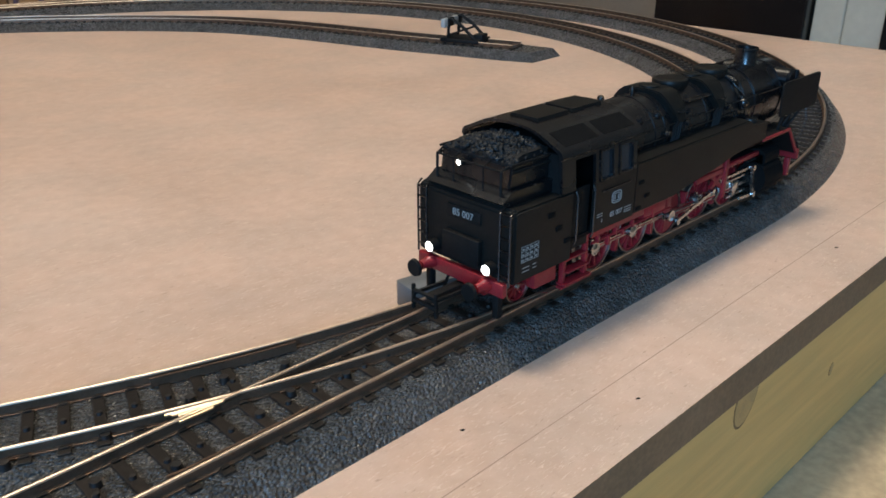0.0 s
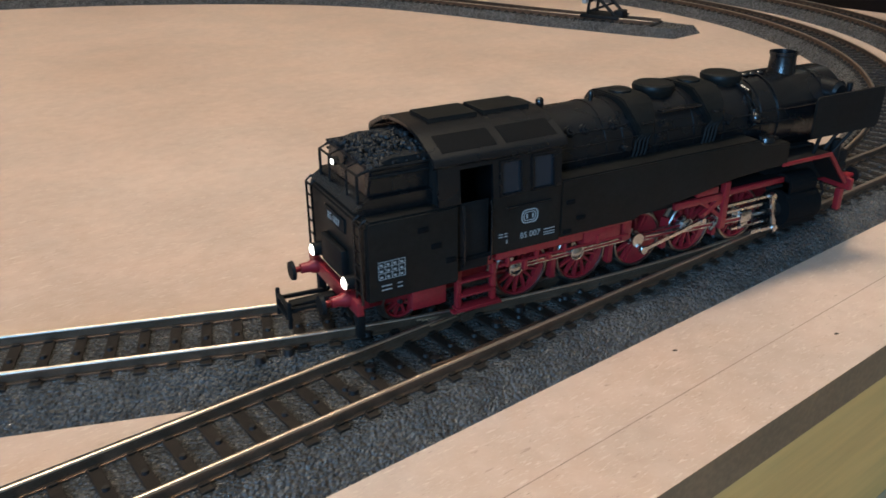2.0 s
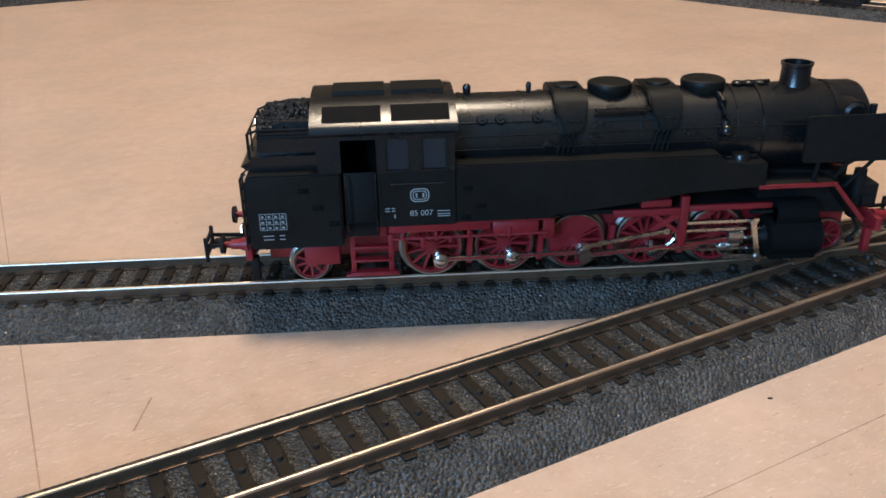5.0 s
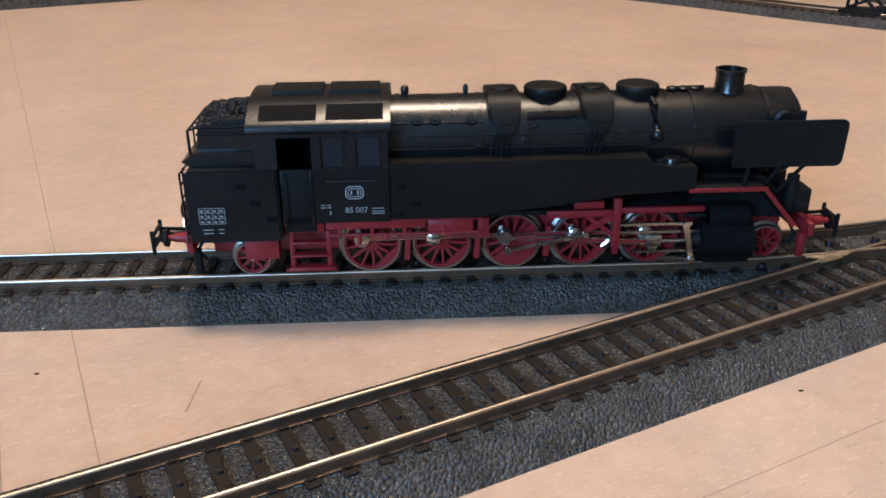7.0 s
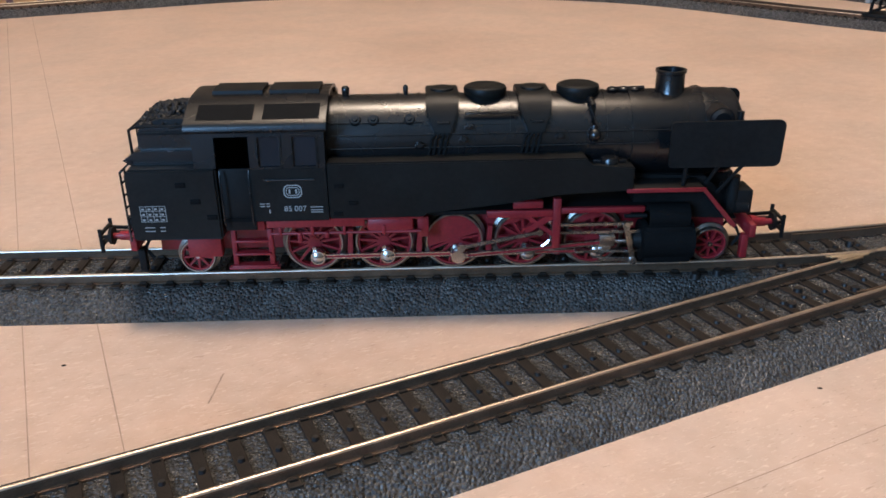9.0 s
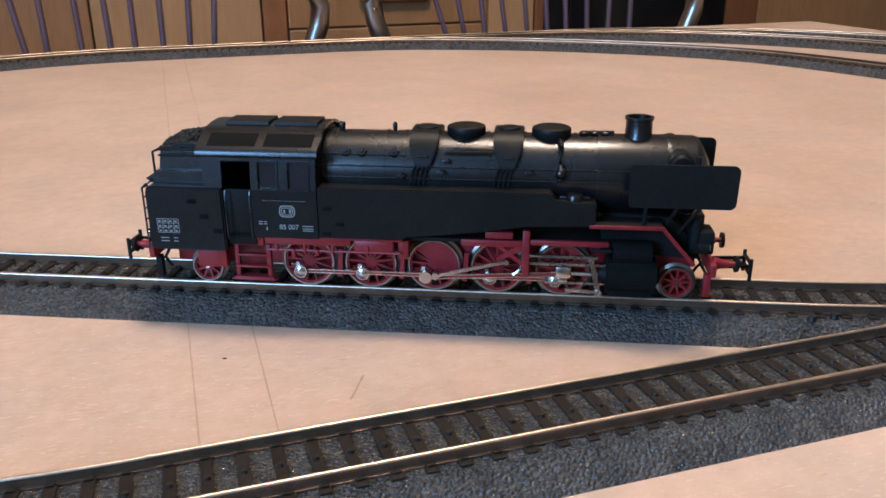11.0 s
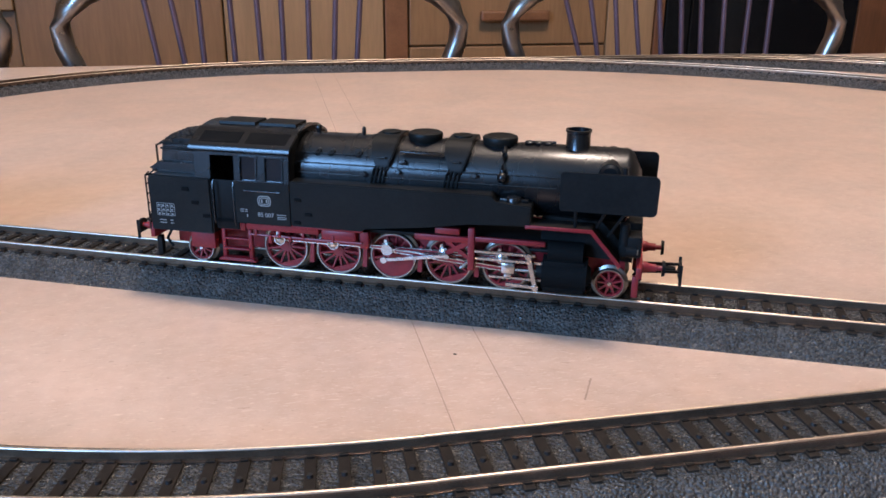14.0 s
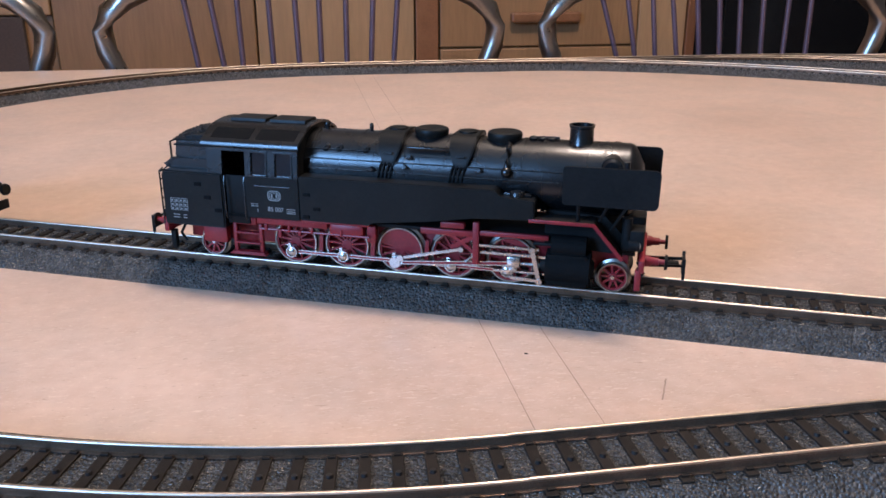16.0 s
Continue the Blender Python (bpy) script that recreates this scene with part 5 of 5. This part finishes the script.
def cabinet(u0, u1, label, fronts, material=None, top=0.12, n0=1.90, n1=2.48):
    """A floor unit: carcass and fronts (u0, u1, z0, z1, material, handle)."""
    root = new("kitchen_cabinet")
    root.matrix_world = ROOM
    bm = box(B(), u0 + 0.002, u1 - 0.002, n0, n1, -TABLE, top, 0.003)
    finish("carcass", bm, material or BEECH, root, scale=1)
    for f0, f1, z0, z1, mm, handle in fronts:
        bm = box(B(), f0 + 0.002, f1 - 0.002, n0 - 0.02, n0 - 0.001, z0 + 0.002, z1 - 0.002, 0.003)
        front = finish("drawer_front" if z1 - z0 < 0.3 else "door", bm, mm, root, scale=1)
        if handle:
            h0, h1, hz = handle
            bm = box(B(), h0, h1, n0 - 0.052, n0 - 0.038, hz - 0.013, hz + 0.013, 0.006)
            for q in (h0 + 0.012, h1 - 0.012):
                box(bm, q - 0.008, q + 0.008, n0 - 0.042, n0 - 0.019, hz - 0.008, hz + 0.008, 0.002)
            finish("handle", bm, HANDLE, front, "wooden bar handle", scale=1)
    return tagged(root, label, "cabinet", group="kitchen cabinets")


# no recess here: the first, dark front stands in for the niche's shade
cabinet(-1.400, -0.587, "beech kitchen cabinet with a dark front as its niche's shade", [(-1.390, -0.648, -0.65, -0.011, FABRIC_SHADE, None), (-1.390, -0.587, -0.011, 0.11, BEECH_PALE, None)])
cabinet(-0.587, -0.143, "plain beech kitchen cabinet", [(-0.587, -0.143, -0.65, 0.11, BEECH, None)])
cabinet(-0.143, 0.228, "pale beech kitchen cabinet", [(-0.143, 0.228, -0.65, 0.11, BEECH_PALE, None)])
cabinet(0.228, 0.287, "narrow darker beech filler panel", [(0.228, 0.287, -0.65, 0.11, HANDLE, None)])
cabinet(0.287, 0.789, "beech drawer cabinet with wooden bar handles", [(0.287, 0.789, -0.097, 0.11, BEECH, (0.457, 0.631, -0.025)), (0.287, 0.789, -0.356, -0.097, BEECH, (0.457, 0.631, -0.222)), (0.287, 0.789, -0.65, -0.356, BEECH, (0.457, 0.631, -0.490))])
cabinet(0.789, 0.917, "pale narrow beech cabinet", [(0.789, 0.917, -0.65, 0.11, BEECH_PALE, None)])
cabinet(0.917, 0.946, "brown stile beside the oven", [(0.917, 0.946, -0.65, 0.11, BROWN, None)], BROWN)
oven = cabinet(0.946, 1.495, "built-in oven with a dark glass front", [(0.946, 1.015, -0.65, 0.11, MATT, None), (1.015, 1.495, -0.65, 0.11, OVEN, None)], MATT)
cabinet(1.495, 2.305, "beech cabinet beside the oven", [(1.495, 1.601, -0.65, 0.11, BROWN, None), (1.601, 2.305, -0.65, 0.11, BEECH, None)])


def worktop():
    bm = box(B(), -1.40, 2.30, 1.87, 2.49, 0.1205, 0.158, 0.004)
    ob = finish("worktop", bm, BROWN, None, scale=1)
    ob.matrix_world = ROOM
    tagged(ob, "brown worktop lying on the kitchen cabinets", "worktop")


worktop()


def east_side():
    """Tall dark cupboards and a cream door past the board's short side."""
    for n0, n1, mm, label in ((0.592, 0.945, OVEN, "tall dark glossy cupboard against the wall"), (-0.4, 0.440, MATT, "tall dark cupboard with a dark plinth")):
        root = new("dark_cupboard")
        root.matrix_world = ROOM
        finish("body", box(B(), 1.90, 2.44, n0, n1, -TABLE, 0.9, 0.004), mm, root, scale=1)
        finish("plinth", box(B(), 1.89, 1.899, n0 + 0.02, n1 - 0.02, -TABLE, -0.66, 0.002), MATT, root, scale=1)
        tagged(root, label, "cupboard", group="tall cupboards")
    root = new("door_1")
    root.matrix_world = ROOM
    finish("door_leaf", box(B(), 1.93, 1.97, 0.526, 0.589, -TABLE, 1.25, 0.004), CREAM, root, scale=1)
    finish("door_frame", box(B(), 1.92, 1.98, 0.443, 0.522, -TABLE, 1.29, 0.004), CREAM, root, scale=1)
    tagged(root, "cream painted door edge beside the dark cupboard", "door", kind="structure")


east_side()


def under_table():
    """The table that carries the board."""
    root = new("table")
    root.matrix_world = ROOM
    finish("tabletop", box(B(), -0.50, 0.86, -0.26, 0.78, -0.095, -0.0655, 0.004), CLOTH, root, scale=1)
    for x in (-0.44, 0.80):
        for y in (-0.20, 0.72):
            finish("leg", box(B(), x - 0.035, x + 0.035, y - 0.035, y + 0.035, -TABLE, -0.0955, 0.004), PINE, root, scale=1)
    tagged(root, "pale wooden table under the track board", "table")


under_table()


# ---- what moves: the engine backs slowly along its way, wheels and rods turning ----
# the run of the rear axle along its way, counted from the middle of the branch
REAR_RUN = [(0.0, 296.8), (0.5, 272.8), (1.0, 249.3), (1.5, 224.1), (2.0, 198.4), (2.5, 173.3), (3.0, 149.5), (3.5, 125.9), (4.0, 106.0), (4.5, 89.1), (5.0, 75.6), (7.5, 44.2), (8.0, 41.0),
            (10.5, -1.9), (11.0, -15.3), (11.5, -29.3), (12.0, -44.0), (12.5, -59.8), (13.0, -75.2), (13.5, -88.8), (14.0, -99.3), (14.5, -107.6), (15.0, -113.7), (15.5, -118.0), (16.0, -120.1)]
PIN_AT_END = -103.0     # the crank's angle at the end, degrees


def eased(rows, t):
    """A smooth monotone curve through rows of (t, value)."""
    ts, vs = [r[0] for r in rows], [r[1] for r in rows]
    n = len(ts)
    d = [(vs[i + 1] - vs[i]) / (ts[i + 1] - ts[i]) for i in range(n - 1)]
    m = [d[0]] + [0 if d[i - 1] * d[i] <= 0 else 2 * d[i - 1] * d[i] / (d[i - 1] + d[i]) for i in range(1, n - 1)] + [d[-1]]
    i = max(0, min(n - 2, sum(1 for q in ts[1:-1] if t >= q)))
    h = ts[i + 1] - ts[i]
    s = (t - ts[i]) / h
    return (2 * s**3 - 3 * s**2 + 1) * vs[i] + (s**3 - 2 * s**2 + s) * h * m[i] + (-2 * s**3 + 3 * s**2) * vs[i + 1] + (s**3 - s**2) * h * m[i + 1]


def motions():
    run = [0.0]
    for a, b in zip(engine_way, engine_way[1:]):
        run.append(run[-1] + (b - a).length)

    def at_run(s):
        i = int(np.searchsorted(run, s)) - 1
        i = max(0, min(len(run) - 2, i))
        return engine_way[i].lerp(engine_way[i + 1], (s - run[i]) / (run[i + 1] - run[i]))

    body, turns = [], {w[0].name: [] for w in MOVING["wheels"]}
    rods = {"rods": ([], [], [], []), "rods_far": ([], [], [], [])}
    s_end = BRANCH + eased(REAR_RUN, 16.0)
    for k in range(161):
        t = k / 10
        s = BRANCH + eased(REAR_RUN, t)
        # the coupled wheels lead the body; the carrying axles swing out sideways to stay on the rails
        a, b = at_run(s + DRIVERS[0]), at_run(s + DRIVERS[-1])
        ahead = (b - a).normalized()
        p = a - ahead * DRIVERS[0]
        body.append((t, pose(p.x * 0.001, p.y * 0.001, RAIL, 0, 0, math.degrees(math.atan2(ahead.y, ahead.x)))))
        for ob, x, r in MOVING["wheels"]:
            theta = PIN_AT_END - math.degrees((s - s_end) / r)
            off = at_run(s + x) - p
            side = ahead.x * off.y - ahead.y * off.x if x in PONIES else 0.0
            turns[ob.name].append((t, pose(x * 0.001, side * 0.001, r * 0.001, 0, -theta, 0)))
        for name in rods:
            theta = radians(PIN_AT_END + MOVING[name][4]) - (s - s_end) / R_DRIVE
            cx, cz = CRANK * math.cos(theta), CRANK * math.sin(theta)
            px, pz = DRIVERS[2] + cx, R_DRIVE + cz
            hx = px + math.sqrt(ROD_LEN**2 - cz**2)
            tilt = math.degrees(math.atan2(-cz, hx - px))
            ex, ez = DRIVERS[2] + 1.9 * math.cos(theta + 1.2), R_DRIVE + 1.9 * math.sin(theta + 1.2)
            e_tilt = math.degrees(math.atan2(11.6 - ez, 92.3 - ex))
            rows = rods[name]
            rows[0].append((t, pose(cx * 0.001, 0, pz * 0.001)))
            rows[1].append((t, pose(px * 0.001, 0, pz * 0.001, 0, -tilt, 0)))
            rows[2].append((t, pose(hx * 0.001, 0, R_DRIVE * 0.001)))
            rows[3].append((t, pose(ex * 0.001, 0, ez * 0.001, 0, -e_tilt, 0)))
    walk(ENGINE, body)
    for ob, x, r in MOVING["wheels"]:
        walk(ob, turns[ob.name])
    for name in rods:
        for ob, rows in zip(MOVING[name][:4], rods[name]):
            walk(ob, rows)


motions()
